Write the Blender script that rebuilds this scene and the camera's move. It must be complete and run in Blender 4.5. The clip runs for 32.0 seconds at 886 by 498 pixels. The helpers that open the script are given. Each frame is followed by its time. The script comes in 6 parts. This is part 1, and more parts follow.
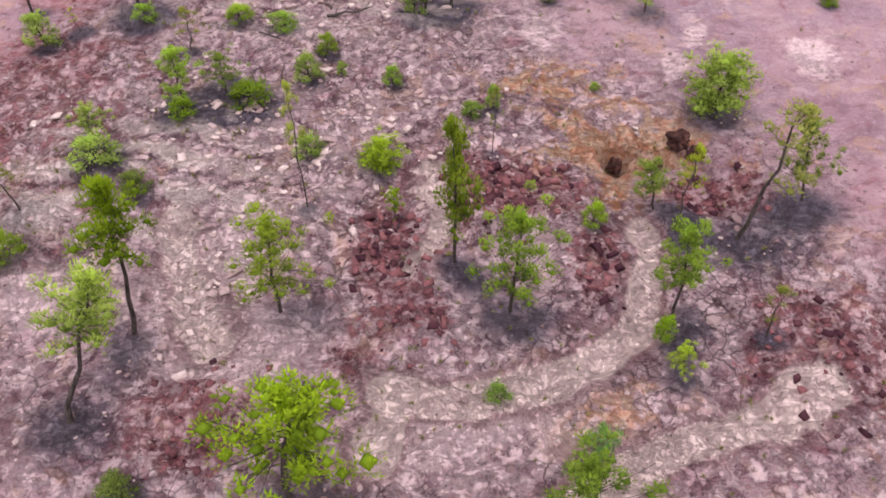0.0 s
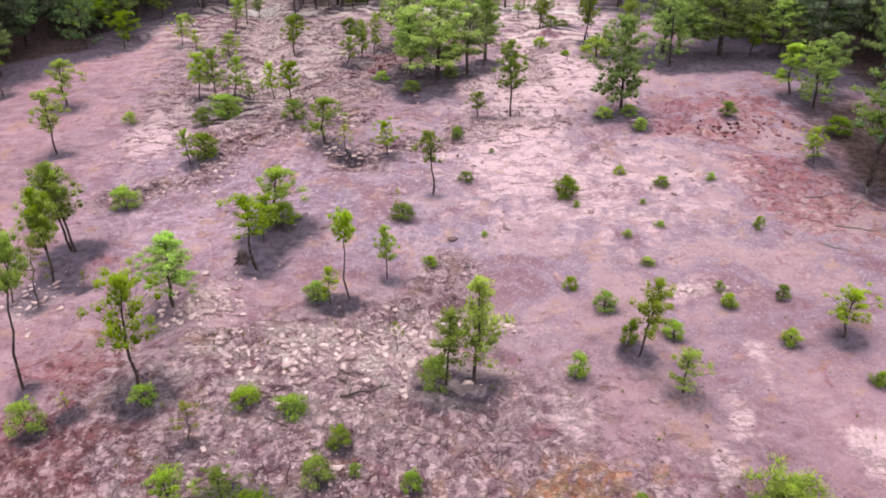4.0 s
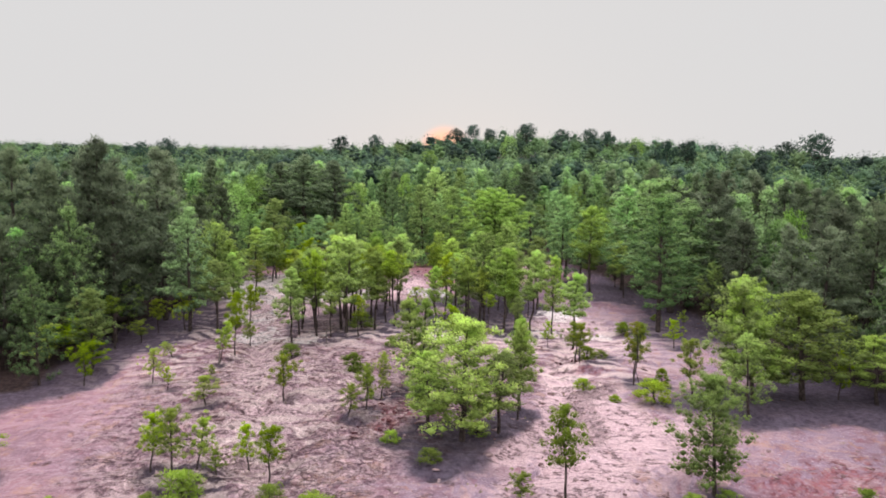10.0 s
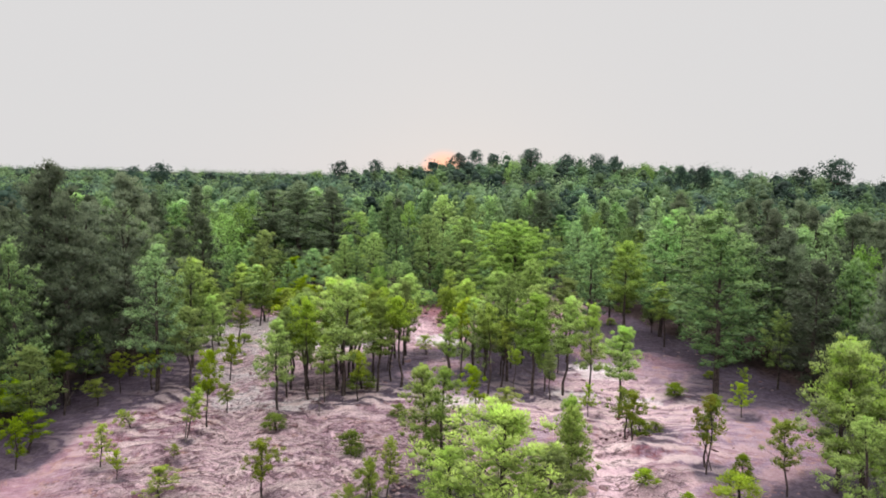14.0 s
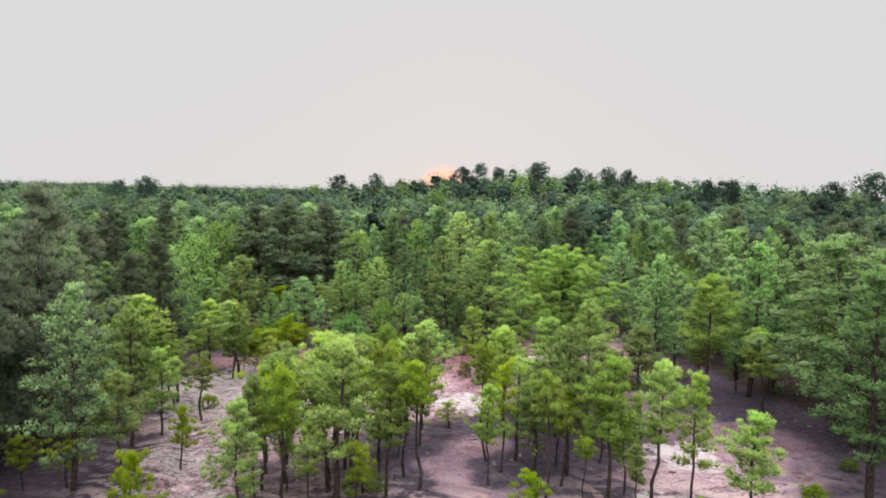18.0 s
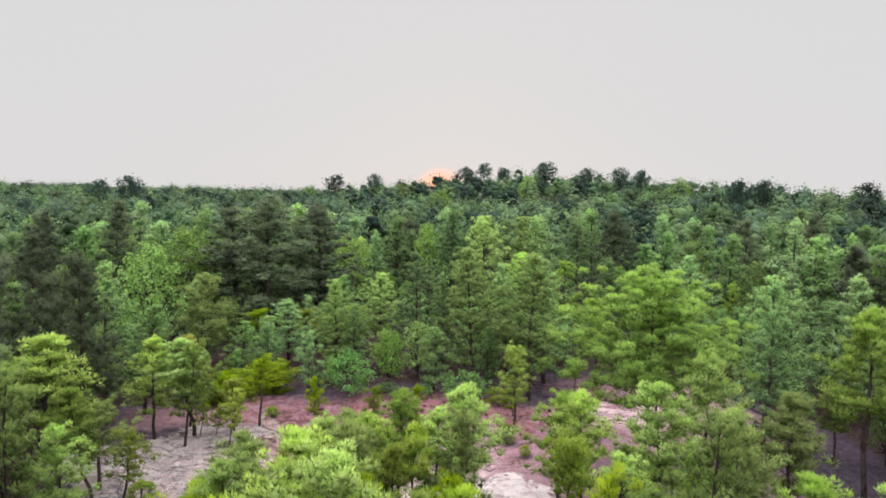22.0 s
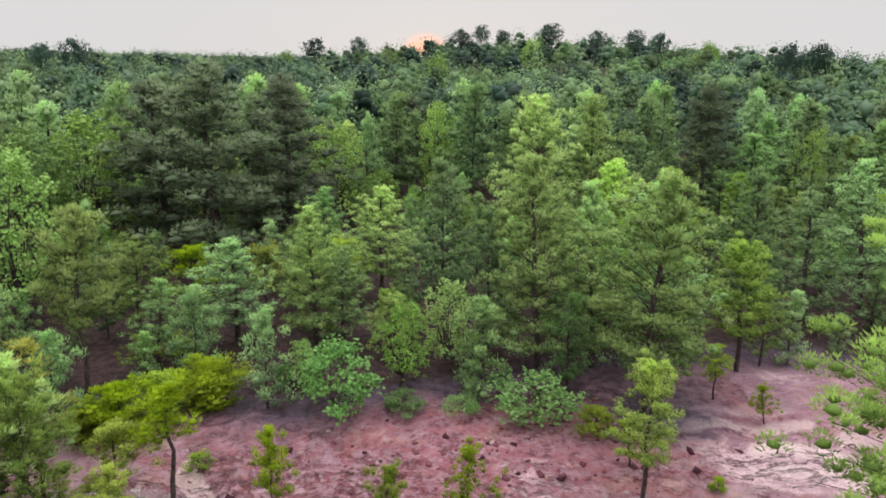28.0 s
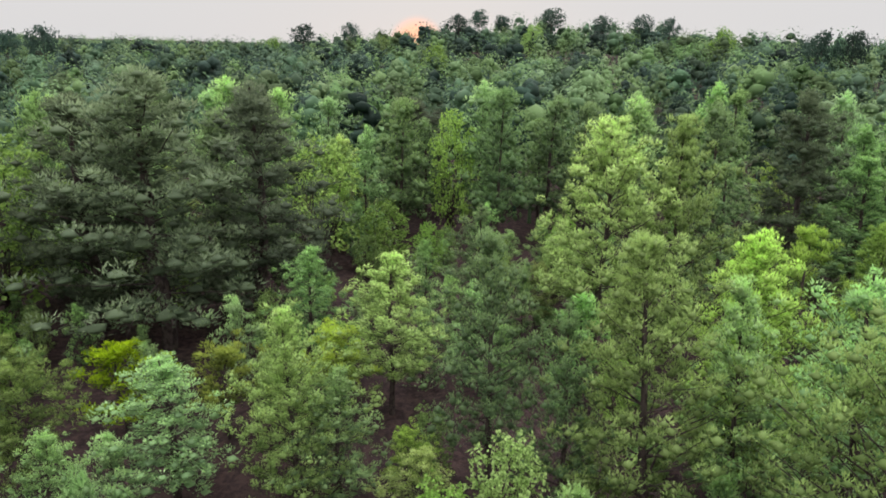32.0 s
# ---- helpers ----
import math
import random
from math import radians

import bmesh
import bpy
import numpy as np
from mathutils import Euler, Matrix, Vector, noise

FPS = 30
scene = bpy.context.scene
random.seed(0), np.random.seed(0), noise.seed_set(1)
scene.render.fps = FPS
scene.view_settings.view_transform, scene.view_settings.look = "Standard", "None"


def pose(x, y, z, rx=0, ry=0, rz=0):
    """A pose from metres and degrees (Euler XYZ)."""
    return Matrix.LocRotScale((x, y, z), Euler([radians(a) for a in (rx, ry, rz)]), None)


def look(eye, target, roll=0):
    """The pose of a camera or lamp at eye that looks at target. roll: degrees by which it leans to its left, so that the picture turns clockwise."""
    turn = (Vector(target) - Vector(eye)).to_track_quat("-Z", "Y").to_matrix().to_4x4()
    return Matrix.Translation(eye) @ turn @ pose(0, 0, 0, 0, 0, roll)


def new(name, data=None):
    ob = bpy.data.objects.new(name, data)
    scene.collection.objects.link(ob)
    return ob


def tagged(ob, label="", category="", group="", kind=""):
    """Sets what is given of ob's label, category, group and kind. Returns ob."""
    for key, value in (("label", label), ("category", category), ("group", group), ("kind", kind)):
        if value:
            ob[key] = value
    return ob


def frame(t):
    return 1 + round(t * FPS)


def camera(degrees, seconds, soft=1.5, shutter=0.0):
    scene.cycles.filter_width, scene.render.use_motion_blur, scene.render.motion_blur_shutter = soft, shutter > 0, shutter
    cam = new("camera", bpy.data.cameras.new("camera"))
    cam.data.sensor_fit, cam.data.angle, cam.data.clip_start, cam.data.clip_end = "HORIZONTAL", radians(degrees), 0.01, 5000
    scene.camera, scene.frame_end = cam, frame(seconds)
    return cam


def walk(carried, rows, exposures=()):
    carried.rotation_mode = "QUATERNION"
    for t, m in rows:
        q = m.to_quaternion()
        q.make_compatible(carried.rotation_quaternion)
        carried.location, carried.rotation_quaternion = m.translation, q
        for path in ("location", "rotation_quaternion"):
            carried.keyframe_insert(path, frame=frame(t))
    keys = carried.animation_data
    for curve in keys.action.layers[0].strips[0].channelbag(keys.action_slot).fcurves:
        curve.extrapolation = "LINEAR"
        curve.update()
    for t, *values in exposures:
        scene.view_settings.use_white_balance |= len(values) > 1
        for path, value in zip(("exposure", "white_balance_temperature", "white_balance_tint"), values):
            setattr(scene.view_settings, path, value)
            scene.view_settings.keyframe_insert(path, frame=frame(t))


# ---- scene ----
cam = camera(65.2, 32.0, soft=1.8)
METRES, EYE, TILT, LEAN, TURN = 110.0, 17.0, 0.0, 0.0, 0.0
ROWS = [
    (0.0, 0.0, 0.0, 0.0, 1.1, -49.09, -0.95),
    (0.5, -0.0013, 0.0068, 0.0044, 1.1, -46.44, -1.0),
    (1.0, -0.0024, 0.0143, 0.0083, 1.1, -43.82, -0.97),
    (1.5, -0.0035, 0.0219, 0.0126, 1.12, -41.28, -0.97),
    (2.0, -0.0052, 0.0296, 0.0167, 1.07, -38.91, -1.02),
    (2.5, -0.0065, 0.0375, 0.0209, 1.07, -36.88, -0.99),
    (3.0, -0.0079, 0.0457, 0.0249, 1.06, -34.97, -1.01),
    (3.5, -0.0095, 0.0544, 0.0288, 1.04, -33.12, -1.05),
    (5.5, -0.0147, 0.0931, 0.0372, 1.11, -25.71, -1.02),
    (6.0, -0.016, 0.1037, 0.0372, 1.12, -23.74, -1.01),
    (6.5, -0.0177, 0.1141, 0.0371, 1.11, -21.65, -1.06),
    (7.0, -0.0193, 0.1249, 0.037, 1.09, -19.51, -1.04),
    (7.5, -0.0208, 0.1356, 0.0372, 1.07, -17.31, -1.08),
    (8.0, -0.0223, 0.1468, 0.0371, 1.08, -15.04, -1.09),
    (8.5, -0.0239, 0.1579, 0.0376, 1.07, -12.73, -1.1),
    (9.0, -0.0256, 0.169, 0.0383, 1.06, -10.73, -1.1),
    (9.5, -0.0274, 0.1802, 0.039, 1.06, -9.33, -1.1),
    (10.0, -0.0293, 0.1914, 0.0397, 1.04, -8.21, -1.13),
    (10.5, -0.031, 0.2025, 0.0405, 1.04, -7.9, -1.12),
    (11.0, -0.0327, 0.2136, 0.0413, 1.04, -7.73, -1.12),
    (11.5, -0.0343, 0.2248, 0.0418, 1.04, -7.55, -1.12),
    (12.0, -0.0362, 0.2371, 0.0417, 1.02, -7.32, -1.11),
    (12.5, -0.0379, 0.2494, 0.0416, 1.01, -7.05, -1.12),
    (13.0, -0.0398, 0.2631, 0.0416, 1.02, -6.76, -1.15),
    (13.5, -0.042, 0.2787, 0.0413, 1.01, -6.46, -1.18),
    (14.0, -0.0444, 0.2956, 0.041, 1.0, -6.19, -1.2),
    (14.5, -0.0469, 0.3139, 0.0407, 0.99, -5.95, -1.21),
    (16.5, -0.0589, 0.3948, 0.0389, 0.94, -5.27, -1.28),
    (17.0, -0.0618, 0.4156, 0.0386, 0.93, -5.14, -1.28),
    (17.5, -0.0649, 0.4366, 0.0383, 0.92, -5.04, -1.3),
    (18.0, -0.0679, 0.4581, 0.0379, 0.92, -4.95, -1.27),
    (18.5, -0.071, 0.4794, 0.0375, 0.91, -4.88, -1.3),
    (19.0, -0.0741, 0.5005, 0.0371, 0.89, -4.85, -1.29),
    (19.5, -0.0771, 0.521, 0.0368, 0.89, -4.84, -1.29),
    (20.0, -0.0802, 0.5413, 0.0362, 0.88, -4.82, -1.31),
    (20.5, -0.0831, 0.5614, 0.0356, 0.87, -4.8, -1.34),
    (21.0, -0.0862, 0.5812, 0.035, 0.84, -4.79, -1.36),
    (21.5, -0.0892, 0.601, 0.0342, 0.8, -4.76, -1.37),
    (22.0, -0.0922, 0.6203, 0.0337, 0.7, -4.77, -1.39),
    (22.5, -0.095, 0.6399, 0.0333, 0.6, -4.81, -1.4),
    (23.0, -0.0979, 0.6588, 0.0327, 0.49, -5.85, -1.4),
    (23.5, -0.1008, 0.6778, 0.0322, 0.37, -7.3, -1.41),
    (24.0, -0.1036, 0.6967, 0.032, 0.27, -8.79, -1.4),
    (24.5, -0.1063, 0.7156, 0.0319, 0.16, -10.38, -1.41),
    (26.5, -0.1161, 0.793, 0.0313, -0.23, -14.77, -1.39),
    (27.0, -0.1187, 0.8117, 0.0312, -0.31, -14.98, -1.4),
    (27.5, -0.1212, 0.8305, 0.0311, -0.39, -15.18, -1.4),
    (28.0, -0.1237, 0.8487, 0.0311, -0.47, -15.39, -1.39),
    (28.5, -0.1261, 0.8656, 0.0309, -0.55, -15.56, -1.39),
    (29.0, -0.1285, 0.8835, 0.0309, -0.64, -15.74, -1.38),
    (29.5, -0.1307, 0.9, 0.0311, -0.72, -15.89, -1.39),
    (30.0, -0.133, 0.9168, 0.032, -0.81, -16.07, -1.39),
    (30.5, -0.1351, 0.9333, 0.0335, -0.9, -16.22, -1.36),
    (31.0, -0.1372, 0.9494, 0.0355, -0.98, -16.35, -1.36),
    (31.5, -0.1393, 0.9654, 0.0378, -1.06, -16.46, -1.33),
    (32.0, -0.1414, 0.981, 0.0401, -1.16, -16.58, -1.31),
]
walk(cam, [(t, pose(0, 0, EYE, TILT, LEAN, TURN) @ pose(METRES * x, METRES * y, METRES * z, 90 + pitch, roll, yaw)) for t, x, y, z, yaw, pitch, roll in ROWS])

# ---- sky and sun: overcast dusk, the sun low ahead behind the wooded rise ----
SUN_UP, SUN_SIDE = 4.0, 0.5
world = bpy.data.worlds.new("sky")
scene.world = world
world.use_nodes = True
wn, wl = world.node_tree.nodes, world.node_tree.links
wn.clear()
w_out = wn.new("ShaderNodeOutputWorld")
w_bg = wn.new("ShaderNodeBackground")
w_sky = wn.new("ShaderNodeTexSky")
w_sky.sky_type, w_sky.sun_disc = "NISHITA", False
w_sky.sun_elevation, w_sky.sun_rotation = radians(SUN_UP), radians(SUN_SIDE)
w_co = wn.new("ShaderNodeTexCoord")
w_sep = wn.new("ShaderNodeSeparateXYZ")
wl.new(w_co.outputs["Generated"], w_sep.inputs[0])
w_ramp = wn.new("ShaderNodeMapRange")          # cloud cover: dim at the horizon, bright overhead
w_ramp.inputs["From Min"].default_value, w_ramp.inputs["From Max"].default_value = 0.27, 1.0
w_ramp.inputs["To Min"].default_value, w_ramp.inputs["To Max"].default_value = 0.0, 1.0
wl.new(w_sep.outputs["Z"], w_ramp.inputs["Value"])
w_tint = wn.new("ShaderNodeVectorMath")
w_tint.operation = "SCALE"
w_tint.inputs[0].default_value = (1.0, 0.985, 0.99)
w_sq = wn.new("ShaderNodeMath")
w_sq.operation = "POWER"
wl.new(w_ramp.outputs[0], w_sq.inputs[0])
w_sq.inputs[1].default_value = 1.8
w_lum = wn.new("ShaderNodeMath")
w_lum.operation = "MULTIPLY_ADD"
wl.new(w_sq.outputs[0], w_lum.inputs[0])
w_lum.inputs[1].default_value, w_lum.inputs[2].default_value = 3.15, 0.715
wl.new(w_lum.outputs[0], w_tint.inputs["Scale"])
w_dot = wn.new("ShaderNodeVectorMath")         # the glow round the sun
w_dot.operation = "DOT_PRODUCT"
su = radians(-0.3)
w_dot.inputs[1].default_value = (math.sin(radians(-0.9)) * math.cos(su), math.cos(radians(0.9)) * math.cos(su), math.sin(su))
wl.new(w_co.outputs["Generated"], w_dot.inputs[0])
w_glow = wn.new("ShaderNodeMapRange")
w_glow.interpolation_type = "SMOOTHERSTEP"
w_glow.inputs["From Min"].default_value, w_glow.inputs["From Max"].default_value = math.cos(radians(2.6)), 1.0
w_glow.inputs["To Min"].default_value, w_glow.inputs["To Max"].default_value = 0.0, 0.85
wl.new(w_dot.outputs["Value"], w_glow.inputs["Value"])
w_thin = wn.new("ShaderNodeVectorMath")
w_thin.operation = "SCALE"
w_thin.inputs["Scale"].default_value = 0.0012
wl.new(w_sky.outputs[0], w_thin.inputs[0])
w_add = wn.new("ShaderNodeMix")
w_add.data_type = "RGBA"
wl.new(w_glow.outputs[0], w_add.inputs[0])
wl.new(w_tint.outputs[0], w_add.inputs[6])
w_add.inputs[7].default_value = (1.5, 0.7, 0.42, 1)
w_add2 = wn.new("ShaderNodeVectorMath")
wl.new(w_add.outputs[2], w_add2.inputs[0])
wl.new(w_thin.outputs[0], w_add2.inputs[1])
wl.new(w_add2.outputs[0], w_bg.inputs["Color"])
w_bg.inputs["Strength"].default_value = 1.0
wl.new(w_bg.outputs[0], w_out.inputs[0])

sun = new("sun", bpy.data.lights.new("sun", "SUN"))
sun.data.energy, sun.data.angle, sun.data.color = 1.0, radians(12), (1.0, 0.72, 0.48)
sun.matrix_world = look((0, 300, 300 * math.tan(radians(SUN_UP))), (0, 0, 0))


# ---- materials ----
class Mat:
    """A node material put together in a few words."""

    def __init__(self, name, rough=0.9):
        self.m = bpy.data.materials.new(name)
        self.m.use_nodes = True
        self.n, self.l = self.m.node_tree.nodes, self.m.node_tree.links
        self.p = self.n["Principled BSDF"]
        self.out = self.n["Material Output"]
        self.p.inputs["Roughness"].default_value = rough
        self.p.inputs["Specular IOR Level"].default_value = 0.15
        self.co = self.n.new("ShaderNodeTexCoord").outputs["Object"]

    def put(self, socket, value):
        if hasattr(value, "node"):
            self.l.new(value, socket)
        elif value is not None:
            socket.default_value = value

    def noise(self, scale, detail=4.0, rough=0.55, co=None, warp=0.0):
        n = self.n.new("ShaderNodeTexNoise")
        self.put(n.inputs["Vector"], co or self.co)
        n.inputs["Scale"].default_value, n.inputs["Detail"].default_value = scale, detail
        n.inputs["Roughness"].default_value, n.inputs["Distortion"].default_value = rough, warp
        return n.outputs["Fac"]

    def cells(self, scale, feature="DISTANCE_TO_EDGE", co=None, tint=False):
        n = self.n.new("ShaderNodeTexVoronoi")
        n.feature = feature
        self.put(n.inputs["Vector"], co or self.co)
        n.inputs["Scale"].default_value = scale
        return n.outputs["Color" if tint else "Distance"]

    def warped(self, scale, amount):
        n = self.n.new("ShaderNodeTexNoise")
        self.l.new(self.co, n.inputs["Vector"])
        n.inputs["Scale"].default_value, n.inputs["Detail"].default_value = scale, 3
        a = self.n.new("ShaderNodeVectorMath")
        a.operation = "MULTIPLY_ADD"
        self.l.new(n.outputs["Color"], a.inputs[0])
        a.inputs[1].default_value = (amount,) * 3
        self.l.new(self.co, a.inputs[2])
        return a.outputs[0]

    def span(self, value, lo, hi, a=0.0, b=1.0):
        n = self.n.new("ShaderNodeMapRange")
        n.interpolation_type = "SMOOTHSTEP"
        self.put(n.inputs["Value"], value)
        for key, v in (("From Min", lo), ("From Max", hi), ("To Min", a), ("To Max", b)):
            n.inputs[key].default_value = v
        return n.outputs[0]

    def calc(self, op, a, b=0.5, c=0.5):
        n = self.n.new("ShaderNodeMath")
        n.operation = op
        for i, v in enumerate((a, b, c)):
            self.put(n.inputs[i], v)
        return n.outputs[0]

    def mix(self, fac, a, b, blend="MIX"):
        n = self.n.new("ShaderNodeMix")
        n.data_type, n.blend_type = "RGBA", blend
        self.put(n.inputs[0], fac)
        for i, v in ((6, a), (7, b)):
            self.put(n.inputs[i], (*v, 1) if isinstance(v, tuple) else v)
        return n.outputs[2]

    def attr(self, name):
        n = self.n.new("ShaderNodeAttribute")
        n.attribute_name = name
        return n.outputs["Fac"]

    def bump(self, height, strength=0.5, distance=0.05):
        n = self.n.new("ShaderNodeBump")
        n.inputs["Strength"].default_value, n.inputs["Distance"].default_value = strength, distance
        self.l.new(height, n.inputs["Height"])
        self.l.new(n.outputs[0], self.p.inputs["Normal"])

    def colour(self, value):
        self.put(self.p.inputs["Base Color"], (*value, 1) if isinstance(value, tuple) else value)
        return self.m


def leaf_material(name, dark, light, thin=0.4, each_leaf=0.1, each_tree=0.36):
    """Needles or leaves, lighter where the tip value is high (along each leaf; on pines and far woods also painted-in
    lit tops and shaded insides): each blade a little different, each tree too, with some light passing through.
    """
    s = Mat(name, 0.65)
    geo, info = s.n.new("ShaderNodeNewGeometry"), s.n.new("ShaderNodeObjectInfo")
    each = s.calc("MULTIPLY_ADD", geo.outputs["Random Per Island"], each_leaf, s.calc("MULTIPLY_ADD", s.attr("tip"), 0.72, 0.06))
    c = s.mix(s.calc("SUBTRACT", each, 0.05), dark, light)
    vary = s.calc("FRACT", s.calc("ADD", info.outputs["Random"], s.attr("tone")))
    g = s.n.new("ShaderNodeHueSaturation")
    s.put(g.inputs["Color"], c)
    s.put(g.inputs["Value"], s.span(vary, 0, 1, 1.05 - each_tree, 1.05 + each_tree))
    s.put(g.inputs["Saturation"], s.span(s.calc("FRACT", s.calc("MULTIPLY", vary, 3.7)), 0, 1, 0.9, 1.1))
    s.put(g.inputs["Hue"], s.span(s.calc("FRACT", s.calc("MULTIPLY", vary, 7.3)), 0, 1, 0.491, 0.508))
    s.colour(g.outputs[0])
    t = s.n.new("ShaderNodeBsdfTranslucent")
    s.l.new(g.outputs[0], t.inputs["Color"])
    m = s.n.new("ShaderNodeMixShader")
    m.inputs[0].default_value = thin
    s.l.new(s.p.outputs[0], m.inputs[1])
    s.l.new(t.outputs[0], m.inputs[2])
    s.l.new(m.outputs[0], s.out.inputs["Surface"])
    return s.m


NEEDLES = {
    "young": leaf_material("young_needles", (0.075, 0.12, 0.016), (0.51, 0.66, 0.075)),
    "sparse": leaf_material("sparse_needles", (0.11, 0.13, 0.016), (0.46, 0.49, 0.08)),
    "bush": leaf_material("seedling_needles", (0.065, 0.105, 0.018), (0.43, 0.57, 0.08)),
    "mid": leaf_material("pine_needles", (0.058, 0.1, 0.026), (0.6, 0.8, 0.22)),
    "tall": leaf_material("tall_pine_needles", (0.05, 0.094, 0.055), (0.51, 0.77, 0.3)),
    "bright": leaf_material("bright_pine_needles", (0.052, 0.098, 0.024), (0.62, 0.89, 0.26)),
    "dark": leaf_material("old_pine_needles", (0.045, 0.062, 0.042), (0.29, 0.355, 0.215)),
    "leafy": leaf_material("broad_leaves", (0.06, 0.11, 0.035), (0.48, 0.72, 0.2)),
    # Far copies, darker and bluer: shade and distance haze put into the colour
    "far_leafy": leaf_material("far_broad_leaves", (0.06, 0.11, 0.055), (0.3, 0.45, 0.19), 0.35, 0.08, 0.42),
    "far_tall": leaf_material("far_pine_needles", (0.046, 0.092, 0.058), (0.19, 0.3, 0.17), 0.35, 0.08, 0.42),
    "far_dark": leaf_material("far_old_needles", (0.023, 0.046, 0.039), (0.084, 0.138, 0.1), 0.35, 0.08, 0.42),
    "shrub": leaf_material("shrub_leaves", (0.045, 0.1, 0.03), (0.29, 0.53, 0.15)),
}


def bark_material(name, a, b):
    s = Mat(name, 0.95)
    mp = s.n.new("ShaderNodeMapping")
    mp.inputs["Scale"].default_value = (1, 1, 0.25)
    s.l.new(s.co, mp.inputs[0])
    plates = s.noise(9, 5, 0.65, mp.outputs[0], 0.4)
    s.bump(plates, 0.8, 0.04)
    return s.colour(s.mix(s.span(plates, 0.35, 0.65), a, b))


BARK = bark_material("pine_bark", (0.034, 0.026, 0.026), (0.11, 0.084, 0.08))
GREY_WOOD = bark_material("weathered_wood", (0.10, 0.09, 0.085), (0.26, 0.23, 0.21))


def ground_material():
    s = Mat("eroded_clay", 0.95)
    red, pale, rust, litter_shade, stony = (s.attr(k) for k in ("red", "pale", "rust", "litter_shade", "stony"))
    wide, fine, grain = s.noise(0.13, 6, 0.62, None, 0.5), s.noise(0.9, 7, 0.68, None, 0.3), s.noise(6, 6, 0.7)
    beige, lilac = s.attr("beige"), s.attr("lilac")
    c = s.mix(s.span(wide, 0.38, 0.62), (0.43, 0.258, 0.302), (0.315, 0.195, 0.239))
    band = s.noise(0.22, 7, 0.66, None, 0.8)
    soft = s.mix(s.span(band, 0.42, 0.5), (0.415, 0.280, 0.311), s.mix(s.span(band, 0.5, 0.6), (0.302, 0.223, 0.293), (0.244, 0.142, 0.181)))
    grey = s.mix(s.span(band, 0.4, 0.5), (0.388, 0.298, 0.391), s.mix(s.span(band, 0.5, 0.6), (0.225, 0.180, 0.259), (0.244, 0.139, 0.176)))
    c = s.mix(s.calc("MULTIPLY", beige, 0.9), c, soft)
    c = s.mix(s.calc("MULTIPLY", lilac, 0.55), c, grey)
    c = s.mix(s.calc("MULTIPLY", s.span(fine, 0.46, 0.68, 0, 0.55), s.span(beige, 0.1, 0.9, 1, 0.45)), c, (0.204, 0.112, 0.143))
    c = s.mix(s.span(grain, 0.5, 0.72, 0, 0.5), c, (0.52, 0.379, 0.424))
    blot = s.noise(2.4, 8, 0.72, None, 0.4)
    c = s.mix(s.calc("MULTIPLY", s.span(blot, 0.53, 0.6, 0, 0.5), lilac), c, (0.6, 0.492, 0.562))
    c = s.mix(s.calc("MULTIPLY", s.span(blot, 0.46, 0.39, 0, 0.6), s.calc("MAXIMUM", lilac, s.calc("MULTIPLY", beige, 0.4))), c, (0.19, 0.113, 0.148))
    mp = s.n.new("ShaderNodeMapping")
    mp.inputs["Rotation"].default_value = (0, 0, radians(-35))
    mp.inputs["Scale"].default_value = (0.6, 1.3, 1)
    s.l.new(s.warped(0.35, 1.6), mp.inputs[0])
    wash = s.noise(0.9, 9, 0.74, mp.outputs[0], 0.3)
    plain = s.span(beige, 0.1, 0.9, 1, 0.35)
    c = s.mix(s.calc("MULTIPLY", s.span(wash, 0.5, 0.64, 0, 0.5), plain), c, (0.57, 0.404, 0.451))
    c = s.mix(s.calc("MULTIPLY", s.span(wash, 0.47, 0.36, 0, 0.5), plain), c, (0.178, 0.098, 0.127))
    rock, patch = s.noise(1.1, 9, 0.74, None, 0.15), s.noise(0.28, 6, 0.66, None, 0.3)
    rough = s.span(s.calc("MULTIPLY_ADD", patch, 0.9, s.calc("SUBTRACT", stony, 0.45)), 0.2, 0.6)
    crust = s.calc("MULTIPLY", s.span(rock, 0.44, 0.54), rough)
    c = s.mix(s.calc("MULTIPLY", crust, 0.85), c, s.mix(s.span(grain, 0.35, 0.65), (0.325, 0.222, 0.263), (0.54, 0.406, 0.451)))
    mulch = s.calc("MULTIPLY", s.span(s.calc("MULTIPLY_ADD", rock, 0.8, patch), 0.90, 0.78), rough)
    c = s.mix(s.calc("MULTIPLY", mulch, 0.55), c, s.mix(s.span(grain, 0.35, 0.65), (0.051, 0.0216, 0.03), (0.173, 0.080, 0.090)))
    bed = s.warped(2.2, 0.42)
    tone = s.n.new("ShaderNodeSeparateColor")
    s.l.new(s.cells(2.6, "F1", bed, True), tone.inputs[0])
    gaps = s.cells(2.6, "DISTANCE_TO_EDGE", bed)
    rubble = s.calc("MULTIPLY", s.span(s.noise(0.6, 4, 0.6), 0.4, 0.56), rough)
    c = s.mix(rubble, c, s.mix(0.85, c, s.mix(s.span(tone.outputs[0], 0.05, 0.95), (0.428, 0.319, 0.403), (1.5, 1.45, 1.45)), "MULTIPLY"))
    c = s.mix(s.calc("MULTIPLY", s.calc("MULTIPLY", s.span(gaps, 0.0, 0.09, 1, 0), rubble), 0.14), c, (0.0714, 0.0378, 0.05))
    warm = s.noise(0.55, 6, 0.7, None, 0.6)
    frag = s.noise(2.6, 8, 0.68, s.warped(1.4, 0.4))
    light_tone = s.mix(s.span(tone.outputs[1], 0.1, 0.9), (0.65, 0.473, 0.509), (0.47, 0.310, 0.345))
